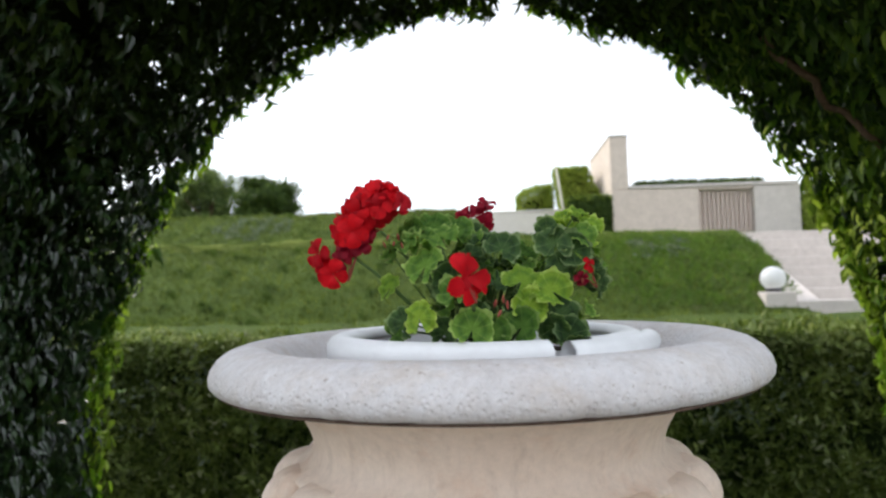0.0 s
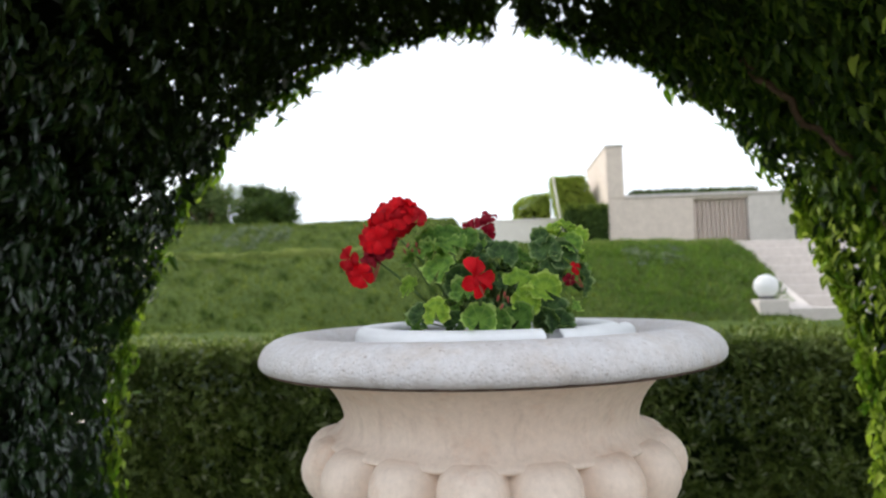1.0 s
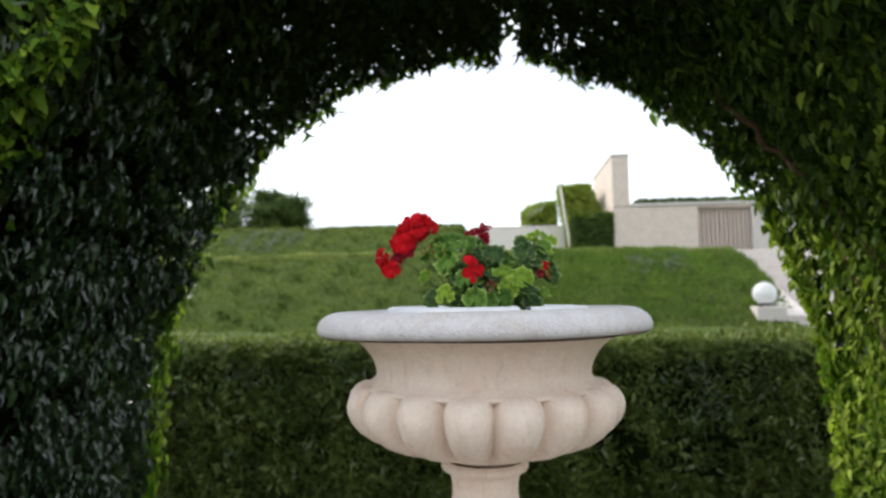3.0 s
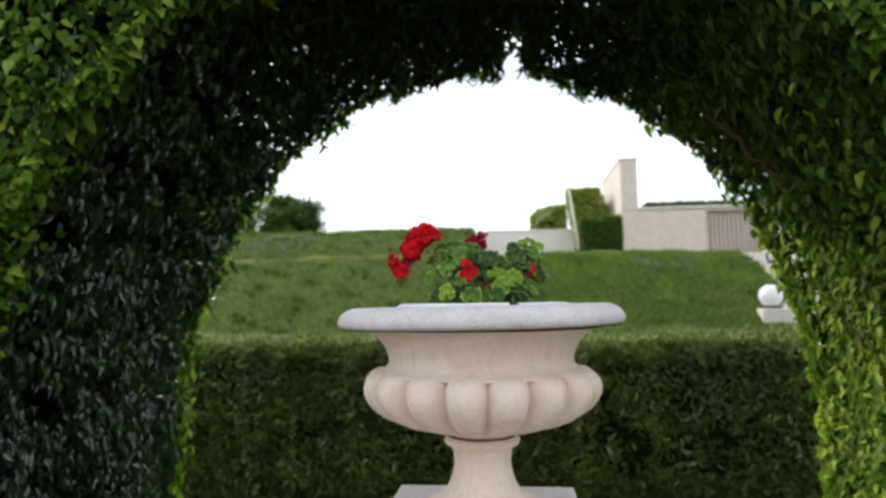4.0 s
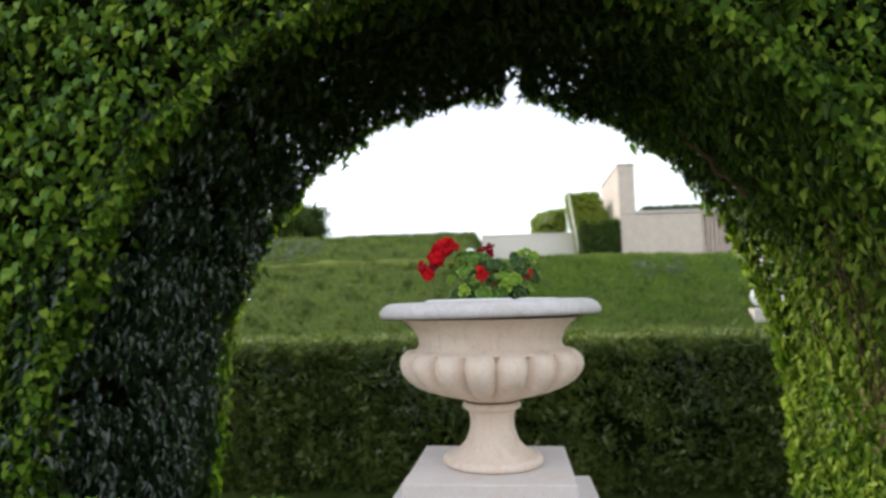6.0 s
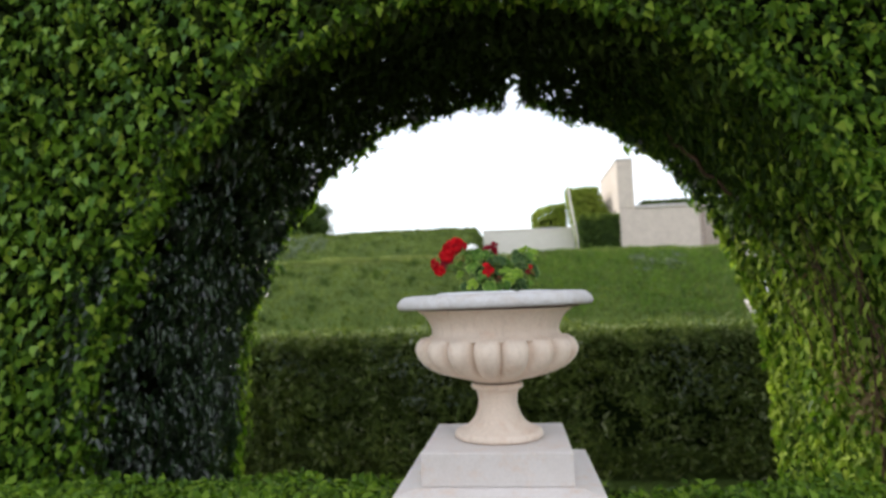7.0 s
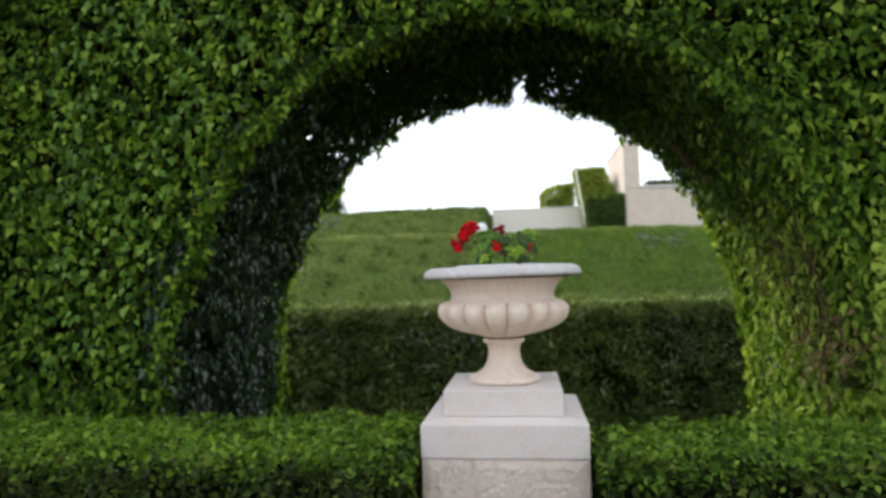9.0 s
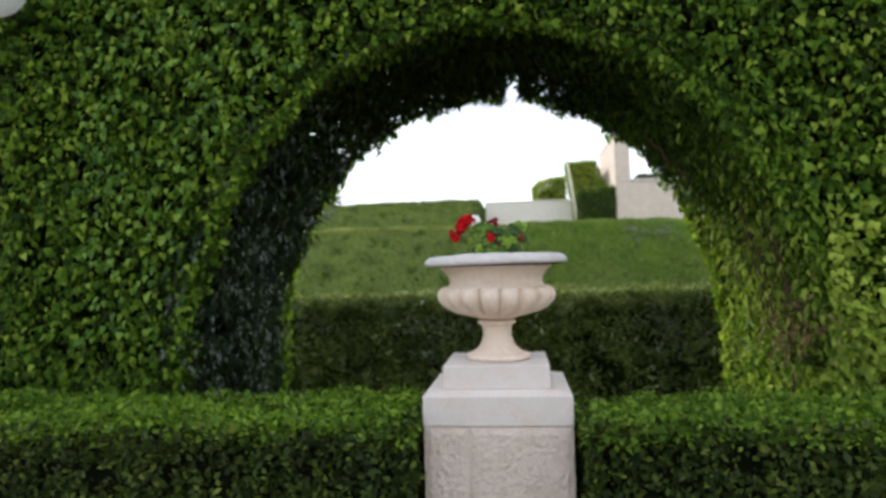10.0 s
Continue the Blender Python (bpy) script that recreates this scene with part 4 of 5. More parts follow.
# ---- far terrace: walls, gate, hedges, stair, lamps ----
def build_far_wall():
    w = empty("garden_wall", "long pinkish limestone garden wall with a barred gate", "wall", (0, 0, 0))
    box_part("wall_body", (2.745, 15.0, 2.3), (4.70, 15.4, 3.60), WALL_STONE, w, bevel=0.015)
    box_part("coping", (3.16, 14.97, 3.604), (6.90, 15.43, 3.68), STEP_STONE, w, bevel=0.015)
    box_part("gate_pier", (5.92, 15.0, 2.3), (6.93, 15.4, 3.60), STEP_STONE, w, bevel=0.015)
    box_part("gate_lintel", (4.704, 15.02, 3.535), (5.916, 15.4, 3.60), WALL_STONE, w, bevel=0.01)
    g = empty("barred_gate", "weathered brown gate of upright bars set in the stone wall", "gate", (0, 0, 0))
    for i in range(12):
        x = 4.76 + i * 0.1
        box_part("bar", (x - 0.027, 15.10, 2.36), (x + 0.027, 15.15, 3.53), GATE_PAINT, g, bevel=0.008)
    for z in (2.45, 3.42):
        box_part("rail", (4.71, 15.152, z), (5.91, 15.19, z + 0.07), GATE_PAINT, g, bevel=0.006)
    box_part("gate_panel", (4.71, 15.2, 2.36), (5.91, 15.23, 3.53), WALL_STONE, g, "pale backing panel")
    t = empty("stone_pylon", "tall pale limestone wall end rising above the terrace", "wall", (0, 0, 0))
    box_part("wall_end", (2.745, 15.0, 3.604), (3.145, 18.1, 4.83), WALL_STONE, t, bevel=0.02)
    box_part("coping", (2.73, 14.985, 4.834), (3.16, 18.115, 4.885), STEP_STONE, t, bevel=0.015)
    p = empty("parapet_wall", "low pale limestone parapet wall at the head of the lawn", "wall", (0, 0, 0))
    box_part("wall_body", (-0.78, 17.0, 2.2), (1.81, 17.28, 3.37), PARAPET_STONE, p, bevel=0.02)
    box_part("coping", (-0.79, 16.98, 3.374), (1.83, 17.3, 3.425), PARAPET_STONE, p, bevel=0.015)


build_far_wall()
# The block's shaded front and lit top are put into leaf colours.
hedge("clipped_block", "squared dark green hedge block beside the stone wall", (1.78, 14.95, 2.3), (2.735, 15.7, 3.48), BLOCK_LEAF, 0.05, 3400, 31, 0.03, top_leaf=FAR_LIT_LEAF)
hedge("clipped_block", "tall clipped hedge with a slanting side on the upper terrace", (1.62, 16.3, 2.3), (2.74, 17.6, 4.42), FAR_LIT_LEAF, 0.06, 1700, 32, lean=0.42, tilt=1.0)
hedge("clipped_block", "rounded clipped hedge behind the parapet wall", (0.66, 17.5, 2.9), (1.66, 18.6, 4.22), FAR_LIT_LEAF, 0.06, 1700, 33, 0.3, tilt=1.0)
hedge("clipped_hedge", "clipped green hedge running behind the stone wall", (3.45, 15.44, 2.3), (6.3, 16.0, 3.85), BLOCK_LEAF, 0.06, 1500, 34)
hedge("clipped_hedge", "clipped green hedge at the end of the stone wall", (6.98, 14.9, 2.3), (9.2, 15.8, 3.6), FAR_LIT_LEAF, 0.07, 900, 35)


def build_edging():
    bm = tube([(1.62, 16.26, 4.40), (1.70, 16.25, 3.8), (1.80, 16.24, 3.1), (1.88, 16.23, 2.3)], 0.028, 4)
    tagged(part("edging", bm, PARAPET_STONE), "thin pale stone edging beside the tall clipped hedge", "edging", kind="structure")


build_edging()


def build_stair():
    s = empty("garden_stair", "broad pale limestone stair climbing the grass bank", "stair", (0, 0, 0))
    n, y0, z0, tread, rise = 8, 9.75, 0.98, 0.345, 0.17
    for i in range(n):
        top = z0 + (i + 1) * rise
        box_part("step", (4.6, y0 + i * tread, top - rise - (0.3 if i == 0 else 0.02)), (7.8, y0 + (i + 1) * tread + 0.06, top - 0.0), STEP_STONE, s, bevel=0.012)
    # sloping side wall of the flight
    bm = bmesh.new()
    side = [(y0 - 0.15, z0 - 0.2), (y0 - 0.15, z0 + 0.17), (y0 + n * tread, z0 + n * rise + 0.02), (y0 + n * tread + 0.3, z0 + n * rise + 0.02), (y0 + n * tread + 0.3, z0 - 0.2)]
    rings = [[bm.verts.new((x, y, h)) for y, h in side] for x in (4.34, 4.66)]
    bm.faces.new(rings[0])
    bm.faces.new(rings[1][::-1])
    for i in range(5):
        bm.faces.new((rings[0][i], rings[1][i], rings[1][(i + 1) % 5], rings[0][(i + 1) % 5]))
    bmesh.ops.recalc_face_normals(bm, faces=bm.faces)
    bmesh.ops.bevel(bm, geom=list(bm.edges), offset=0.012, segments=2, affect="EDGES", profile=0.6)
    part("side_wall", bm, STEP_STONE, s, "sloping pale stone side wall")


build_stair()


def opal():
    m, t, b, out = nodes_of("opal_glass")
    b.inputs["Base Color"].default_value = (0.88, 0.88, 0.89, 1)
    b.inputs["Roughness"].default_value = 0.3
    tr = t.nodes.new("ShaderNodeBsdfTranslucent")
    tr.inputs["Color"].default_value = (0.9, 0.9, 0.91, 1)
    mx = t.nodes.new("ShaderNodeMixShader")
    mx.inputs[0].default_value = 0.45
    t.links.new(b.outputs[0], mx.inputs[1])
    t.links.new(tr.outputs[0], mx.inputs[2])
    t.links.new(mx.outputs[0], out.inputs["Surface"])
    return m


OPAL = opal()


def globe_lamp(place, r, base_lo, base_hi, label):
    """Opal globe on a stone block."""
    e = empty("globe_lamp", label, "lamp", place, "globe lamps of the garden")
    prof = [(0.0001, -r)] + [(r * math.cos(a), r * math.sin(a)) for a in (radians(-88 + 8 * i) for i in range(22))] + [(0.0001, r)]
    part("globe", lathe(prof, 40), OPAL, e, "white opal glass globe", True)
    part("collar", lathe([(0.0001, -r - 0.02), (r * 0.62, -r - 0.02), (r * 0.62, -r * 0.86), (r * 0.5, -r * 0.84)], 32), METAL, e, "dark metal collar", True)
    lo, hi = Vector(base_lo) - Vector(place), Vector(base_hi) - Vector(place)
    part("lamp_block", box(bmesh.new(), lo, hi, 0.02), STEP_STONE, e, "pale stone block")
    return e


globe_lamp((4.1, 9.82, 1.485), 0.175, (3.90, 9.6, 0.85), (4.33, 10.1, 1.285), "white globe lamp on a stone block beside the stair")
globe_lamp((-0.95, 14.5, 2.69), 0.14, (-1.15, 14.3, 2.25), (-0.75, 14.7, 2.53), "small white globe lamp on the upper lawn terrace")


def build_wall_lamp():
    e = empty("wall_lamp", "white globe lamp on a dark bracket against the ivy", "lamp", (-2.685, 0.80, 3.0))
    r = 0.19
    prof = [(0.0001, -r)] + [(r * math.cos(a), r * math.sin(a)) for a in (radians(-88 + 8 * i) for i in range(22))] + [(0.0001, r)]
    part("globe", lathe(prof, 40), OPAL, e, "white opal glass globe", True)
    part("bracket", tube(arc((0, 0.36, 0.02), (0, 0.28, -0.03), (0, 0.17, 0.0), 8), 0.018), METAL, e, "dark metal bracket", True)


build_wall_lamp()


def bush(place, rx, ry, rz, seed, leaf, n, label):
    rng = np.random.default_rng(seed)
    e = empty("bush", label, "bush", place, "bushes on the upper terrace")
    part("trunk", tube(arc((0, 0, -0.4), (0.05, 0, 0.2), (0, 0.05, rz * 0.9), 5), [0.09, 0.085, 0.075, 0.06, 0.05, 0.04]), BARK, e, smooth=True)
    for k in range(5):
        a = k * 1.26 + seed
        part("limb", tube(arc((0, 0, 0.1), (rx * 0.4 * math.cos(a), ry * 0.4 * math.sin(a), rz * 0.5), (rx * 0.75 * math.cos(a), ry * 0.75 * math.sin(a), rz * 0.9), 4), [0.05, 0.04, 0.03, 0.02, 0.01], 6), BARK, e)
    clumps = unit(rng.normal(0, 1, (80, 3))) * np.array([rx, ry, rz]) * rng.uniform(0.3, 1.0, (80, 1)) + np.array([0, 0, rz])
    p = clumps[rng.integers(0, 80, n)] + rng.normal(0, 0.12, (n, 3)) * np.array([rx, ry, rz])
    p = p[p[:, 2] > -0.1]
    nn = p - np.array([0, 0, rz * 0.7])
    tri_mesh("crown", *scatter(p, unit(nn), 0.085, OVAL, rng, 0.7, (0, 0, -0.4), 0.8), leaf, e)["kind"] = "stuff"


bush((-7.05, 19.6, 3.55), 1.1, 0.9, 0.80, 5, BLOCK_LEAF, 22000, "rounded dark green bush on the upper terrace")
bush((-9.3, 20.4, 3.55), 1.15, 1.0, 1.06, 9, TREE_LEAF, 16000, "pale green spreading bush on the upper terrace")
bush((-11.2, 20.8, 3.55), 1.2, 1.0, 0.7, 12, TREE_LEAF, 9000, "pale green spreading bush on the upper terrace")


# ---- pedestal ----
CX, CY = 0.003, 0.792


def build_pedestal():
    p = empty("pedestal", "square limestone pedestal with a smooth cap and rough-hewn blocks", "pedestal", (CX, CY, 0))
    h = 0.324
    box_part("core_block", (-h + 0.009, -h + 0.009, GROUND), (h - 0.009, h - 0.009, 0.687), ROUGH_STONE, p, bevel=0.0)
    bm = box(bmesh.new(), (-h, -h, 0.688), (h, h, 0.818), 0.006)
    for v in bm.verts:
        if v.co.z > 0.815 and max(abs(v.co.x), abs(v.co.y)) < h - 0.02:
            v.co.z += 0.012
    part("cap_stone", bm, PEDESTAL_STONE, p, "smooth pale cap stone")
    # weathered slope under the plinth
    bm = bmesh.new()
    bmesh.ops.create_cone(bm, cap_ends=True, segments=4, radius1=(h - 0.004) * math.sqrt(2), radius2=0.262 * math.sqrt(2), depth=0.014)
    bmesh.ops.rotate(bm, verts=bm.verts, matrix=Matrix.Rotation(radians(45), 3, "Z"))
    bmesh.ops.translate(bm, verts=bm.verts, vec=(0, 0, 0.825))
    part("cap_slope", bm, PEDESTAL_STONE, p)
    rng = random.Random(4)
    for side in range(4):
        rot = Matrix.Rotation(radians(90 * side), 4, "Z")
        for row in range(3):
            z1 = 0.685 - row * 0.37
            z0 = max(z1 - 0.364, GROUND)
            cut = -0.125 if row % 2 == 0 else 0.11
            for x0, x1 in ((-h + 0.003, cut - 0.002), (cut + 0.002, h - 0.003)):
                bm = bmesh.new()
                nx, nz = max(4, int((x1 - x0) / 0.011)), 33
                grid = []
                for j in range(nz + 1):
                    line = []
                    for i in range(nx + 1):
                        x, z = x0 + (x1 - x0) * i / nx, z0 + (z1 - z0) * j / nz
                        edge = min(x - x0, x1 - x, z - z0, z1 - z)
                        margin = min(1.0, max(0.0, (edge - 0.016) / 0.010))
                        q = Vector((x * 42 + side * 9 + 12 * z, z * 30, row * 5))
                        d = margin * (0.004 + 0.0062 * abs(noise.noise(q)) + 0.0026 * noise.noise(q * 2.3))
                        line.append(bm.verts.new((x, -h + 0.003 - d + (0.004 if edge < 1e-6 else 0), z)))
                    grid.append(line)
                for j in range(nz):
                    for i in range(nx):
                        bm.faces.new((grid[j][i], grid[j][i + 1], grid[j + 1][i + 1], grid[j + 1][i]))
                back = [bm.verts.new((v.co.x, -h + 0.03, v.co.z)) for v in (grid[0][0], grid[0][nx], grid[nz][nx], grid[nz][0])]
                bm.faces.new(back[::-1])
                for a, b, ring in ((0, 1, grid[0]), (1, 2, [g[nx] for g in grid]), (2, 3, grid[nz][::-1]), (3, 0, [g[0] for g in grid][::-1])):
                    bm.faces.new([back[a], back[b]] + ring[::-1])
                bmesh.ops.recalc_face_normals(bm, faces=bm.faces)
                bmesh.ops.transform(bm, matrix=rot, verts=bm.verts)
                part("hewn_block", bm, ROUGH_STONE, p)
    box_part("plinth_slab", (-0.241, -0.246, 0.8325), (0.234, 0.246, 0.936), PEDESTAL_STONE, p, "smooth square plinth slab", bevel=0.005)


build_pedestal()


# ---- urn ----
def build_urn():
    u = empty("urn", "cream stone garden urn with a fluted bowl and broad rim", "urn", (CX, CY, 0.937))
    z = -0.937

    def prof(rows):
        return [(r, h + z) for r, h in rows]
    part("foot", lathe(prof([(0.0001, 0.938), (0.146, 0.938), (0.152, 0.943), (0.153, 0.952), (0.148, 0.961), (0.142, 0.964), (0.136, 0.966), (0.122, 0.972), (0.105, 0.982), (0.091, 0.995), (0.080, 1.012), (0.073, 1.032),
                            (0.068, 1.052), (0.068, 1.072), (0.0705, 1.088), (0.075, 1.097), (0.081, 1.1005), (0.0875, 1.104), (0.0905, 1.109), (0.0905, 1.115), (0.0875, 1.1205), (0.080, 1.123), (0.077, 1.128), (0.078, 1.134), (0.0001, 1.134)]), 72, wobble=0.004), URN_STONE, u, "flared stem and round foot", True)
    # swelling bowl with rounded lobes
    lobes = 17
    base = [(0.076, 1.127), (0.085, 1.130), (0.12, 1.140), (0.16, 1.149), (0.20, 1.160), (0.235, 1.175), (0.260, 1.193), (0.276, 1.212), (0.284, 1.230), (0.2855, 1.244), (0.283, 1.256), (0.278, 1.2655), (0.271, 1.2735), (0.264, 1.279), (0.255, 1.2825), (0.246, 1.284), (0.22, 1.282)]
    groove = [0.076, 0.079, 0.095, 0.115, 0.140, 0.166, 0.189, 0.206, 0.217, 0.223, 0.226, 0.228, 0.2295, 0.231, 0.232, 0.233, 0.22]
    span = [1, 1, 1, 1, 1, 1, 1, 1, 1, 1, 0.985, 0.95, 0.88, 0.77, 0.61, 0.36, 1]

    def lobed(a, i):
        k = ((a + math.pi / 2 + 0.083) * lobes / (2 * math.pi)) % 1.0
        v = abs(2 * (k if k < 0.5 else k - 1)) / span[i]
        return (groove[i] + (base[i][0] - groove[i]) * max(0.0, 1 - v * v) ** 0.46) / base[i][0]
    part("fluted_bowl", lathe(prof(base), 17 * 24, lobed), URN_STONE, u, "bulging bowl with rounded lobes", True)
    part("neck", lathe(prof([(0.18, 1.262), (0.244, 1.272), (0.249, 1.2745), (0.250, 1.278), (0.244, 1.2815), (0.231, 1.2875), (0.2245, 1.295), (0.222, 1.303), (0.223, 1.314), (0.228, 1.328), (0.236, 1.343), (0.248, 1.358), (0.264, 1.371), (0.279, 1.380), (0.292, 1.386),
                            (0.25, 1.394)]), 96, wobble=0.003), URN_STONE, u, "smooth flaring neck", True)
    part("joint", lathe(prof([(0.22, 1.3775), (0.287, 1.3785), (0.2915, 1.380), (0.2925, 1.3825), (0.22, 1.3835)]), 96, wobble=0.012), simple("dark_joint", (0.10, 0.07, 0.055), 0.9, 0.1), u, "dark weathered joint under the rim", True)
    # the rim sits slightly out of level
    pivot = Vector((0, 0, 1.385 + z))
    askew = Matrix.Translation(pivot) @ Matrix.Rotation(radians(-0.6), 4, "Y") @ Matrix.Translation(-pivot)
    # dark ring puts the shade and dirt under the lip into a shape
    lip_ring = part("drip_edge", lathe(prof([(0.298, 1.3828), (0.3330, 1.3826), (0.3342, 1.3836), (0.3335, 1.3848), (0.298, 1.3848)]), 160, wobble=0.006), simple("lip_shade_dirt", (0.13, 0.09, 0.07), 0.95, 0.1, 0.4, 50, 0.5), u, "dark ring for the shade and dirt under the rim lip", True)
    lip_ring.matrix_basis = askew
    part("joint", lathe(prof([(0.070, 1.1215), (0.0815, 1.1222), (0.0825, 1.1245), (0.0805, 1.1268), (0.070, 1.1270)]), 64, wobble=0.02), simple("dark_collar_joint", (0.16, 0.11, 0.085), 0.95, 0.1, 0.4, 50, 0.5), u, "dark joint above the stem collar", True)
    chips = ((-2.02, 0.055), (-1.93, 0.03), (-1.75, 0.025), (-1.02, 0.03), (-1.30, 0.02))

    def chipped(a, i):
        f = 1.0
        if 2 <= i <= 5:
            for c, w in chips:
                d = abs((a + math.pi - c) % (2 * math.pi) - math.pi)
                f -= 0.012 * max(0.0, 1 - d / w)
        return f
    rim = part("rim", lathe(prof([(0.20, 1.381), (0.285, 1.382), (0.297, 1.384), (0.330, 1.3845), (0.338, 1.387), (0.342, 1.392), (0.3425, 1.399), (0.340, 1.408), (0.333, 1.418), (0.321, 1.4265), (0.307, 1.431), (0.292, 1.432), (0.278, 1.4295),
                           (0.264, 1.423), (0.253, 1.413), (0.245, 1.401), (0.240, 1.392), (0.222, 1.394), (0.162, 1.396), (0.158, 1.34), (0.0001, 1.335)]), 256, chipped, wobble=0.004), RIM_STONE, u, "broad rounded pale rim with small chips", True)
    rim.matrix_basis = askew


build_urn()


def build_liner():
    e = empty("planter_liner", "white plastic planter ring, split, inside the urn", "planter", (CX, CY, 1.393))
    roll = [(0.166, 0.031), (0.169, 0.039), (0.177, 0.044), (0.190, 0.045), (0.199, 0.041), (0.204, 0.034), (0.204, 0.016), (0.200, 0.016), (0.199, 0.032), (0.195, 0.038), (0.188, 0.041), (0.179, 0.040), (0.173, 0.036), (0.170, 0.030), (0.166, 0.031)]
    front = -math.pi / 2
    part("rolled_rim", lathe(roll, 90, sweep=(front + radians(24) - 2 * math.pi + radians(14), front + radians(22))), PLASTIC, e, "white rolled rim", True)
    loose = part("loose_rim", lathe([(0.207 + 0.0155 * math.cos(k * math.pi / 8), 0.031 + 0.0135 * math.sin(k * math.pi / 8)) for k in range(17)] + [(0.207 + 0.0130 * math.cos(k * math.pi / 8), 0.031 + 0.0110 * math.sin(k * math.pi / 8)) for k in range(16, -1, -1)], 24, sweep=(front + radians(26), front + radians(80))), PLASTIC, e, "loose end of the white rolled rim", True)
    part("side", lathe([(0.170, 0.030), (0.166, 0.0), (0.158, -0.06), (0.155, -0.06), (0.163, 0.0), (0.167, 0.030)], 72), PLASTIC, e, smooth=True)
    part("soil", lathe([(0.0001, 0.022), (0.05, 0.024), (0.1, 0.018), (0.158, 0.010), (0.158, -0.02), (0.0001, -0.02)], 40, wobble=0.03), SOIL, e, "dark potting soil", True)


build_liner()


# ---- geranium ----
def leaf_mesh(name, seed, material):
    """Round, shallowly lobed, scalloped leaf of radius 1, its stalk joint at the origin."""
    rnd = random.Random(seed)
    bm = bmesh.new()
    n = 61
    ph, cup = rnd.uniform(0, 6), rnd.uniform(-0.05, 0.38)
    rings = []
    for r0 in (0.0, 0.35, 0.7, 0.9, 1.0):
        ring = []
        for k in range(n if r0 else 1):
            a = -math.pi / 2 + radians(14) + (2 * math.pi - radians(28)) * (k / (n - 1))
            u = a + math.pi / 2
            lobe = 1 + (0.12 * abs(math.cos(2.5 * u)) ** 0.7 - 0.08) * r0 + 0.05 * math.sin(u * 3 + ph) * r0
            r = r0 * lobe + (0.085 * abs(math.sin(k * math.pi / 4)) - 0.055 if r0 == 1.0 else 0)
            zz = cup * r0 * r0 + 0.07 * r0 * math.cos(5 * u) + r0 ** 2 * (0.16 * math.sin(2 * a + ph) + 0.10 * math.sin(3 * a + 2.3 * ph)) + r0 ** 4 * 0.12 * math.sin(9 * a + ph) + rnd.uniform(-0.012, 0.012)
            ring.append(bm.verts.new((r * math.cos(a), r * math.sin(a), zz)))
        rings.append(ring)
    for k in range(n - 1):
        bm.faces.new((rings[0][0], rings[1][k], rings[1][k + 1]))
        for p, q in zip(rings[1:], rings[2:]):
            bm.faces.new((p[k], q[k], q[k + 1], p[k + 1]))
    me = bpy.data.meshes.new(name)
    bm.to_mesh(me)
    bm.free()
    me.materials.append(material)
    me.polygons.foreach_set("use_smooth", [True] * len(me.polygons))
    return me


def floret_mesh(name, seed, material, open_=1.0, wide=1.0):
    """Five broad petals round a small eye, radius 1."""
    rnd = random.Random(seed)
    bm = bmesh.new()
    for p in range(5):
        a = p * 2 * math.pi / 5 + rnd.uniform(-0.15, 0.15)
        ln, lift, tw = rnd.uniform(0.9, 1.08), rnd.uniform(0.1, 0.4) / open_, rnd.uniform(-0.2, 0.2)
        rows = []
        for s in (0.05, 0.3, 0.55, 0.8, 0.95, 1.02):
            w = {0.05: 0.06, 0.3: 0.22, 0.55: 0.40, 0.8: 0.46, 0.95: 0.35, 1.02: 0.16}[s] * wide
            row = []
            for t in (-1, -0.4, 0.4, 1):
                x, y = s * ln, w * t
                zz = lift * math.sin(s * 2.4) - 0.16 * s ** 3 + 0.09 * t * t * s + tw * y + 0.05 * s * math.sin(5 * t + p) + rnd.uniform(-0.015, 0.015)
                row.append(bm.verts.new((x * math.cos(a) - y * math.sin(a), x * math.sin(a) + y * math.cos(a), zz)))
            rows.append(row)
        for r0, r1 in zip(rows, rows[1:]):
            for i in range(3):
                bm.faces.new((r0[i], r0[i + 1], r1[i + 1], r1[i]))
    me = bpy.data.meshes.new(name)
    bm.to_mesh(me)
    bm.free()
    me.materials.append(material)
    me.polygons.foreach_set("use_smooth", [True] * len(me.polygons))
    return me


def facing(place, normal, size, spin, tilt=0.0):
    """A pose with local z along normal."""
    n = Vector(normal).normalized()
    m = n.to_track_quat("Z", "Y").to_matrix().to_4x4()
    return Matrix.Translation(place) @ m @ Matrix.Rotation(spin, 4, "Z") @ Matrix.Diagonal((size, size, size, 1))


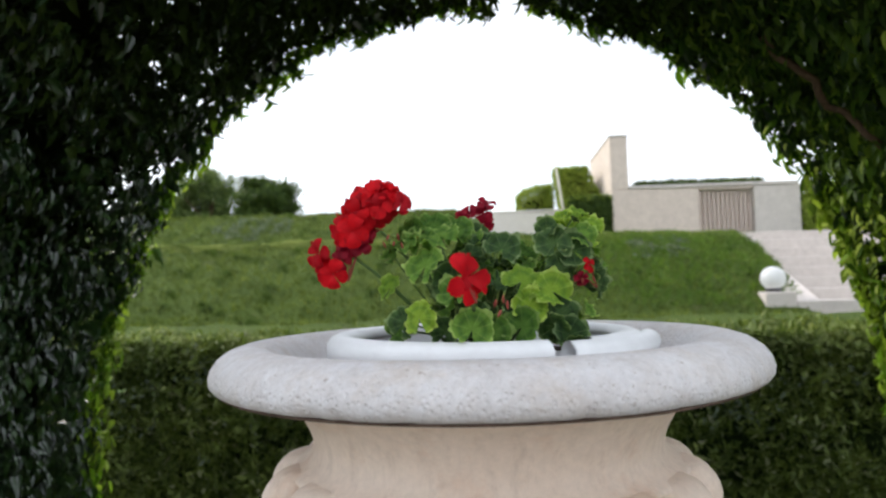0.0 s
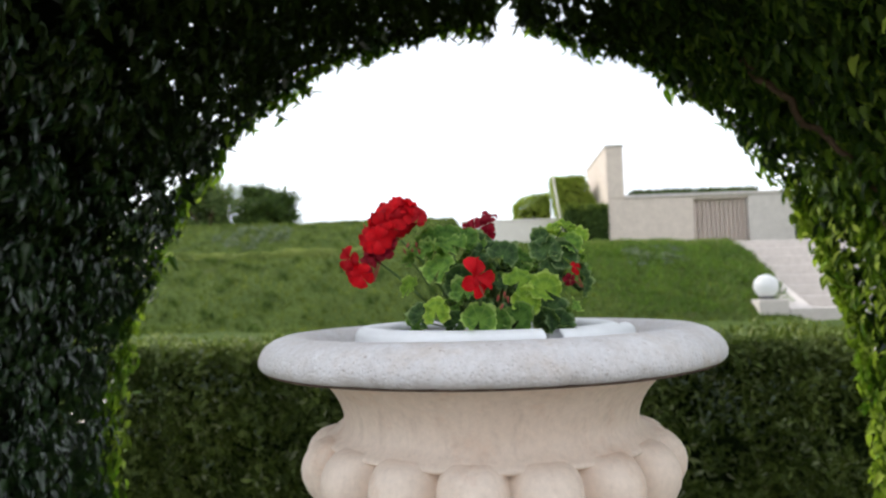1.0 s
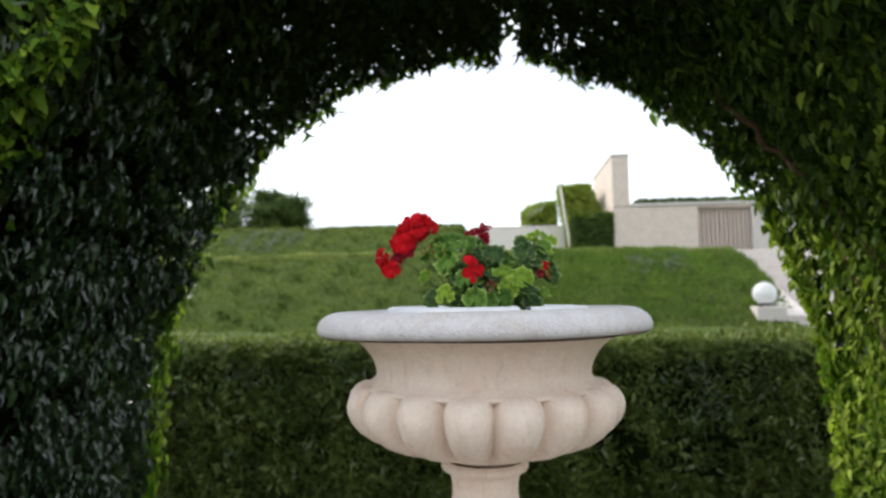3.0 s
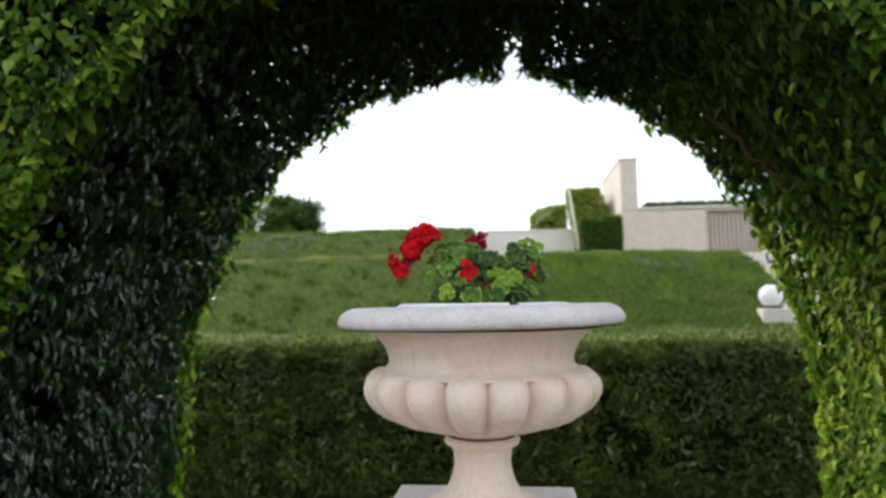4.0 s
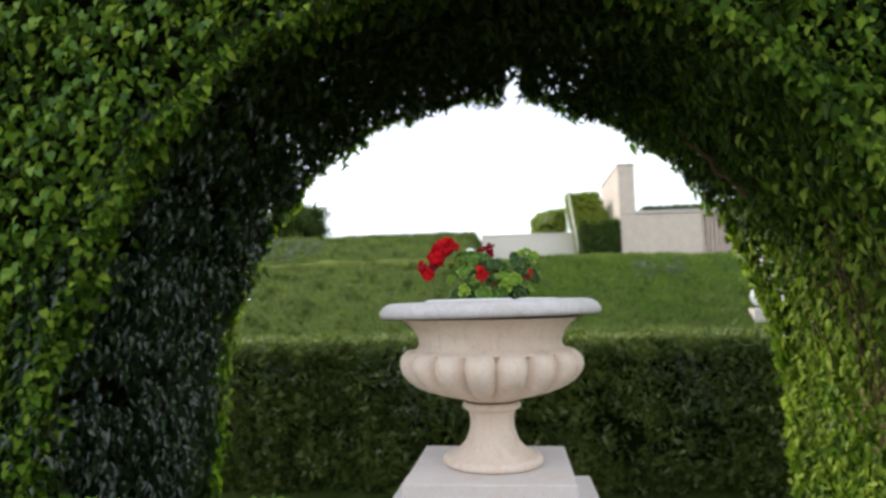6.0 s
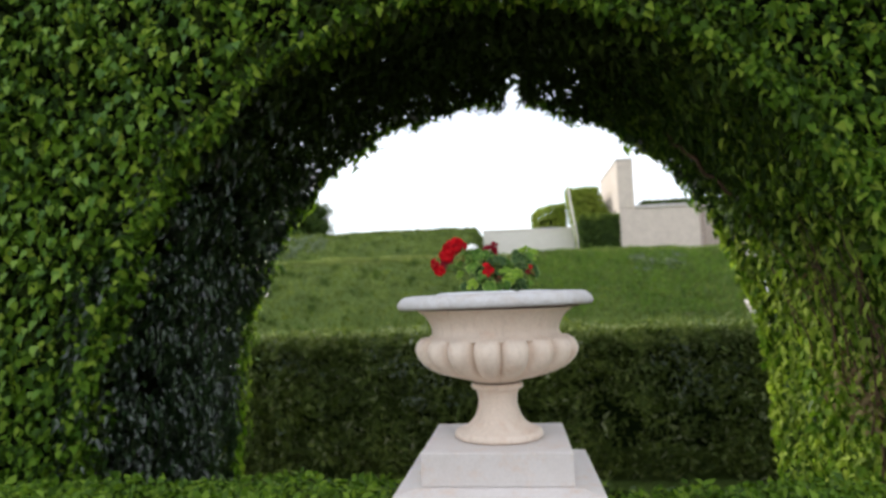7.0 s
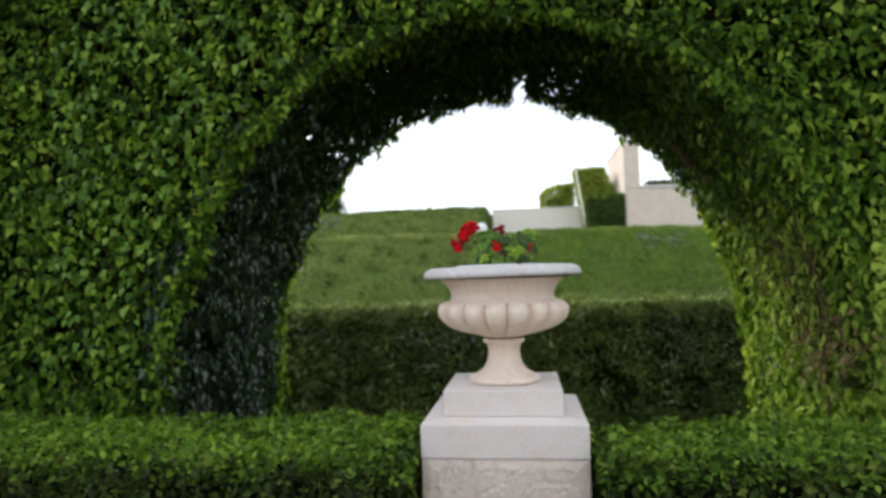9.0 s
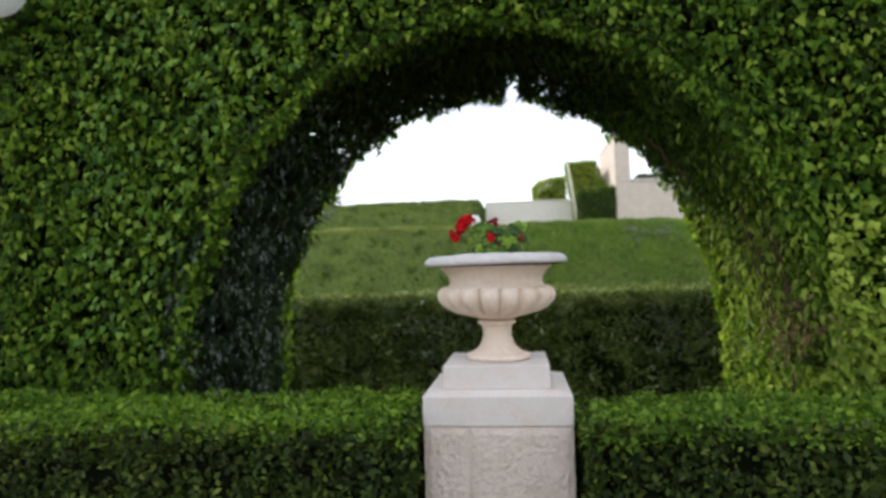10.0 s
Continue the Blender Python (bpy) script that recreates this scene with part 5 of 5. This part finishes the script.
def build_geranium():
    rnd = random.Random(8)
    root = Vector((0.0, 0.79, 1.425))
    plant = empty("geranium", "bushy red-flowering geranium with scalloped green leaves", "plant", root)
    meshes = {k: [leaf_mesh("leaf", s + i * 10, m) for s in range(6)] for i, (k, m) in enumerate((("mid", GERANIUM_LEAF), ("pale", GERANIUM_PALE), ("dark", GERANIUM_DARK)))}

    def stem(top, r=0.0022, bend=0.3, parent=plant):
        top = Vector(top)
        base = Vector((root.x + (top.x - root.x) * 0.25, root.y + (top.y - root.y) * 0.25, 1.42))
        mid = base.lerp(top, 0.5) + Vector((rnd.uniform(-1, 1) * 0.01, rnd.uniform(-1, 1) * 0.01, 0.02 * bend))
        ob = part("stalk", tube([p - root for p in arc(base, mid, top, 6)], [r * 1.3, r * 1.2, r * 1.1, r, r, r * 0.9, r * 0.9], 6), STALK, plant, smooth=True)
        return ob

    def leaf(tone, place, normal, size, spin):
        ob = new("leaf", rnd.choice(meshes[tone]))
        ob.parent = plant
        ob.matrix_basis = Matrix.Translation(-root) @ facing(place, normal, size, spin)
        ob.scale = (ob.scale[0], ob.scale[1] * rnd.uniform(0.85, 1.1), ob.scale[2])
        if rnd.random() < 0.6:
            stem(Vector(place) - Vector(normal).normalized() * 0.003, 0.0013)

    # leaves told apart in the clump: tone, place, facing, radius
    named = [
        ("mid", (-0.082, 0.725, 1.562), (-0.3, -0.9, 0.6), 0.025), ("mid", (-0.055, 0.735, 1.568), (0.0, -0.9, 0.6), 0.027), ("mid", (-0.028, 0.76, 1.566), (0.2, -0.9, 0.6), 0.026), ("dark", (-0.005, 0.79, 1.560), (0.2, -0.9, 0.5), 0.024), ("mid", (0.022, 0.80, 1.550), (0.1, -0.9, 0.6), 0.022), ("mid", (-0.068, 0.715, 1.553), (-0.2, -1, 0.3), 0.025),
        ("pale", (-0.064, 0.640, 1.462), (-0.2, -1, 0.25), 0.0235), ("mid", (-0.005, 0.615, 1.450), (0.1, -1, 0.3), 0.026), ("mid", (0.018, 0.63, 1.447), (0.4, -1, 0.1), 0.022),
        ("pale", (0.050, 0.66, 1.500), (0.1, -1, 0.6), 0.026), ("pale", (0.083, 0.66, 1.488), (0.5, -1, 0.4), 0.027), ("pale", (0.058, 0.65, 1.472), (0.2, -1, 0.3), 0.023),
        ("pale", (-0.105, 0.70, 1.496), (-0.7, -0.8, 0.2), 0.018), ("mid", (-0.085, 0.70, 1.545), (-0.3, -0.7, 0.9), 0.028), ("mid", (-0.045, 0.70, 1.556), (0.1, -0.7, 0.9), 0.029),
        ("mid", (-0.015, 0.76, 1.556), (0.3, -0.6, 0.9), 0.026), ("mid", (-0.060, 0.68, 1.520), (-0.4, -1, 0.4), 0.027), ("dark", (-0.030, 0.69, 1.500), (0.0, -1, 0.2), 0.028),
        ("mid", (-0.025, 0.655, 1.488), (-0.2, -1, 0.3), 0.023), ("dark", (0.030, 0.72, 1.540), (0.1, -0.8, 0.7), 0.026), ("mid", (0.055, 0.76, 1.535), (0.1, -0.7, 0.7), 0.024),
        ("pale", (0.112, 0.76, 1.568), (0.2, -0.5, 0.9), 0.024), ("pale", (0.135, 0.77, 1.553), (0.7, -0.5, 0.7), 0.022), ("dark", (0.092, 0.72, 1.545), (-0.3, -1, 0.2), 0.026),
        ("dark", (0.116, 0.73, 1.536), (0.5, -1, 0.1), 0.025), ("dark", (0.100, 0.72, 1.513), (0.1, -1, 0.0), 0.027), ("dark", (0.140, 0.75, 1.512), (1, -0.6, 0.1), 0.025),
        ("dark", (0.150, 0.76, 1.495), (1, -0.5, 0.0), 0.022), ("mid", (0.152, 0.77, 1.530), (1, -0.4, 0.5), 0.021), ("dark", (0.095, 0.67, 1.462), (0.6, -1, 0.0), 0.025),
        ("dark", (0.100, 0.655, 1.440), (0.5, -1, -0.2), 0.023), ("dark", (0.085, 0.66, 1.448), (0.0, -1, -0.3), 0.022), ("mid", (0.048, 0.64, 1.450), (0.0, -1, 0.2), 0.024),
        ("dark", (-0.085, 0.68, 1.455), (-0.5, -1, 0.0), 0.024), ("mid", (-0.09, 0.69, 1.446), (-0.7, -1, 0.1), 0.022), ("dark", (-0.035, 0.65, 1.445), (-0.2, -1, 0.0), 0.022),
    ]
    named += [("pale", (0.104, 0.755, 1.577), (-0.2, -0.7, 0.8), 0.019), ("pale", (0.122, 0.750, 1.584), (0.1, -0.6, 0.9), 0.020), ("pale", (0.143, 0.765, 1.570), (0.5, -0.7, 0.7), 0.020), ("mid", (0.130, 0.735, 1.555), (0.3, -1, 0.4), 0.019),
              ("dark", (0.085, 0.735, 1.560), (-0.5, -0.9, 0.4), 0.020), ("dark", (0.106, 0.650, 1.428), (0.4, -0.9, -0.4), 0.019), ("mid", (-0.105, 0.72, 1.535), (-0.6, -0.9, 0.3), 0.018)]
    for tone, place, normal, size in named:
        turn = Vector((rnd.uniform(-0.35, 0.35), rnd.uniform(-0.1, 0.25), rnd.uniform(-0.15, 0.45)))
        leaf(tone, place, Vector(normal) + turn, size * 0.9, rnd.uniform(-0.9, 0.9))
    # filler leaves mostly in the dark tone, painting shade inside the clump
    for i in range(135):
        a, b = rnd.uniform(0, 2 * math.pi), rnd.uniform(-0.1, 1.3)
        k = rnd.uniform(0.5, 1.0)
        d = Vector((math.cos(a) * math.cos(b), math.sin(a) * math.cos(b), math.sin(b)))
        place = Vector((0.015 + d.x * 0.135 * k, 0.785 + d.y * 0.13 * k, 1.452 + d.z * 0.105 * k))
        if place.x < -0.055 and place.z < 1.525 and place.y < 0.83:
            continue
        leaf(rnd.choice(("mid", "mid", "dark", "dark", "dark")), place, d + Vector((rnd.uniform(-0.7, 0.7), rnd.uniform(-0.6, 0.3), rnd.uniform(0, 0.8))), rnd.uniform(0.012, 0.021), rnd.uniform(-3, 3))

    reds = [floret_mesh("floret", 30 + i, PETAL) for i in range(4)]
    loose = [floret_mesh("floret", 52, PETAL, 0.8, 0.82)]
    darks = [floret_mesh("floret", 40 + i, PETAL_DARK, 0.5) for i in range(2)]

    def head(place, items, label):
        h = new("flower_head")
        h.parent = plant
        h.location = Vector(place) - root
        h.empty_display_size = 0.02
        tagged(h, label)
        for kind, off, nrm, size in items:
            ob = new("floret", rnd.choice({"red": reds, "dark": darks, "single": loose}[kind]))
            ob.parent = h
            ob.matrix_basis = facing(off, nrm, size, rnd.uniform(0, 6))
            hub = Vector((0.012, 0.0, -0.022))
            part("pedicel", tube([hub, hub.lerp(Vector(off), 0.5) + Vector((0, 0, 0.003)), Vector(off)], 0.0009, 5), BUD, h)
        return h

    big = []
    for i in range(15):
        a, b = i * 2.4 + 3.6, 1.75 * math.sqrt((i + 0.35) / 15)
        d = Vector((math.sin(b) * math.cos(a), -math.cos(b), math.sin(b) * math.sin(a) + 0.12)).normalized()
        d = (d + Vector((0, -0.15, 0.25))).normalized()
        q = Vector((0.027 * d.x + 0.010 * d.z, 0.028 * d.y + 0.008, 0.024 * d.z + 0.008 * d.x))
        big.append(("red", q, d, rnd.uniform(0.0195, 0.0235)))
    big += [("red", Vector((-0.030, -0.014, -0.026)), (-0.4, -1, 0.0), 0.020), ("red", Vector((-0.018, -0.02, -0.030)), (0, -1, -0.1), 0.021), ("red", Vector((0.040, -0.008, 0.004)), (0.5, -1, 0.2), 0.014)]
    head((-0.131, 0.715, 1.594), big, "full round head of bright red petals")
    head((-0.172, 0.72, 1.527), [("red", Vector((-0.022, -0.01, 0.012)), (-0.6, -1, 0.1), 0.019), ("red", Vector((-0.004, -0.014, -0.013)), (-0.1, -1, -0.2), 0.019), ("red", Vector((-0.018, -0.004, -0.002)), (-0.4, -1, -0.3), 0.016),
                                 ("dark", Vector((0.012, 0, 0.018)), (0.2, -1, 0.5), 0.016), ("dark", Vector((0.026, 0.0, 0.022)), (0.3, -1, 0.4), 0.017), ("dark", Vector((0.02, 0.004, 0.034)), (0, -0.7, 0.8), 0.016), ("dark", Vector((0.034, 0.0, 0.036)), (0.2, -1, 0.3), 0.014), ("dark", Vector((0.004, 0.0, 0.004)), (0.0, -1, 0.1), 0.014)], "opening head of red and crimson petals")
    head((-0.008, 0.495, 1.503), [("single", Vector((0.0, 0, 0.0)), (0.95, -1, 0.15), 0.0245), ("single", Vector((0.005, 0.006, 0.001)), (0.6, -0.9, 0.3), 0.017)], "single open bright red blossom")
    head((0.003, 0.85, 1.597), [("dark", Vector((0.0, 0, 0.0)), (0.1, -1, 0.5), 0.016), ("dark", Vector((0.007, 0, 0.012)), (0.4, -0.6, 0.8), 0.015), ("dark", Vector((-0.016, 0, 0.002)), (-0.6, -1, 0.3), 0.012), ("dark", Vector((0.004, -0.004, -0.014)), (0.1, -1, -0.4), 0.015), ("dark", Vector((-0.026, 0, -0.004)), (-0.6, -1, 0.0), 0.012)], "small dark crimson flower head")
    head((0.132, 0.735, 1.512), [("red", Vector((0.002, -0.008, 0.006)), (0.8, -1, 0.1), 0.010), ("dark", Vector((-0.008, -0.006, -0.010)), (0.3, -1, -0.3), 0.010)], "small reddish buds opening")

    for top in ((-0.118, 0.716, 1.565), (-0.170, 0.72, 1.545), (-0.002, 0.52, 1.492), (0.006, 0.86, 1.575), (0.126, 0.74, 1.508), (0.028, 0.60, 1.470)):
        stem(top, 0.0022, 1.2)
    bud_bm = lathe([(0.0001, -0.005), (0.0012, -0.003), (0.0016, 0.0), (0.0011, 0.003), (0.0001, 0.005)], 8)
    bud = part("bud", bud_bm, BUD, plant, "", True)
    spots = [(0.024, 0.575, 1.468), (0.032, 0.578, 1.476), (0.028, 0.574, 1.482), (0.020, 0.578, 1.478), (-0.100, 0.70, 1.548), (-0.094, 0.698, 1.556), (-0.107, 0.70, 1.556), (-0.112, 0.705, 1.548), (-0.09, 0.70, 1.546), (0.14, 0.73, 1.50), (0.126, 0.728, 1.50)]
    for i, s in enumerate(spots):
        b = bud if i == 0 else new("bud", bud.data)
        b.parent = plant
        b.matrix_basis = Matrix.Translation(Vector(s) - root) @ Euler((rnd.uniform(2.2, 3.6), rnd.uniform(-0.5, 0.5), 0)).to_matrix().to_4x4()


build_geranium()


# ---- old vines under the leaves ----
def build_vines():
    for pts, r in ((((0.95, 2.17, 2.31), (1.15, 2.16, 2.09), (1.375, 2.12, 1.80)), 0.015), (((1.50, 1.5, 1.9), (1.64, 1.55, 1.4), (1.66, 1.6, 0.4)), 0.012)):
        p = arc(*pts, 14)
        p = [q + Vector((0.010 * math.sin(i * 1.7), 0.02 * math.sin(i * 1.1), 0.010 * math.cos(i * 2.3))) for i, q in enumerate(p)]
        v = part("vine_stem", tube(p, [r * (1 - 0.4 * i / 14) for i in range(15)], 7), BARK, None, smooth=True)
        tagged(v, "bare brown woody vine stem among the ivy", "vine", "vine stems under the ivy")
    # thin twigs over the +x flank
    rnd = random.Random(12)
    for i in range(14):
        y, lean = rnd.uniform(1.15, 2.2), rnd.uniform(-0.35, 0.35)
        h0 = rnd.uniform(0.75, 1.35)
        p = []
        for k in range(9):
            h = h0 + 0.075 * k
            x = ARCH_X + ARCH_A * math.sqrt(1 - (max(h - ARCH_Z, 0) / ARCH_B) ** 2)
            p.append(Vector((x - 0.035 + rnd.uniform(-0.012, 0.012), y + lean * 0.075 * k + rnd.uniform(-0.02, 0.02), h)))
        v = part("vine_stem", tube(p, [0.0055 * (1 - 0.08 * k) for k in range(9)], 5), BARK, None, smooth=True)
        tagged(v, "thin brown twig winding over the ivy flank", "vine", "vine stems under the ivy")


build_vines()
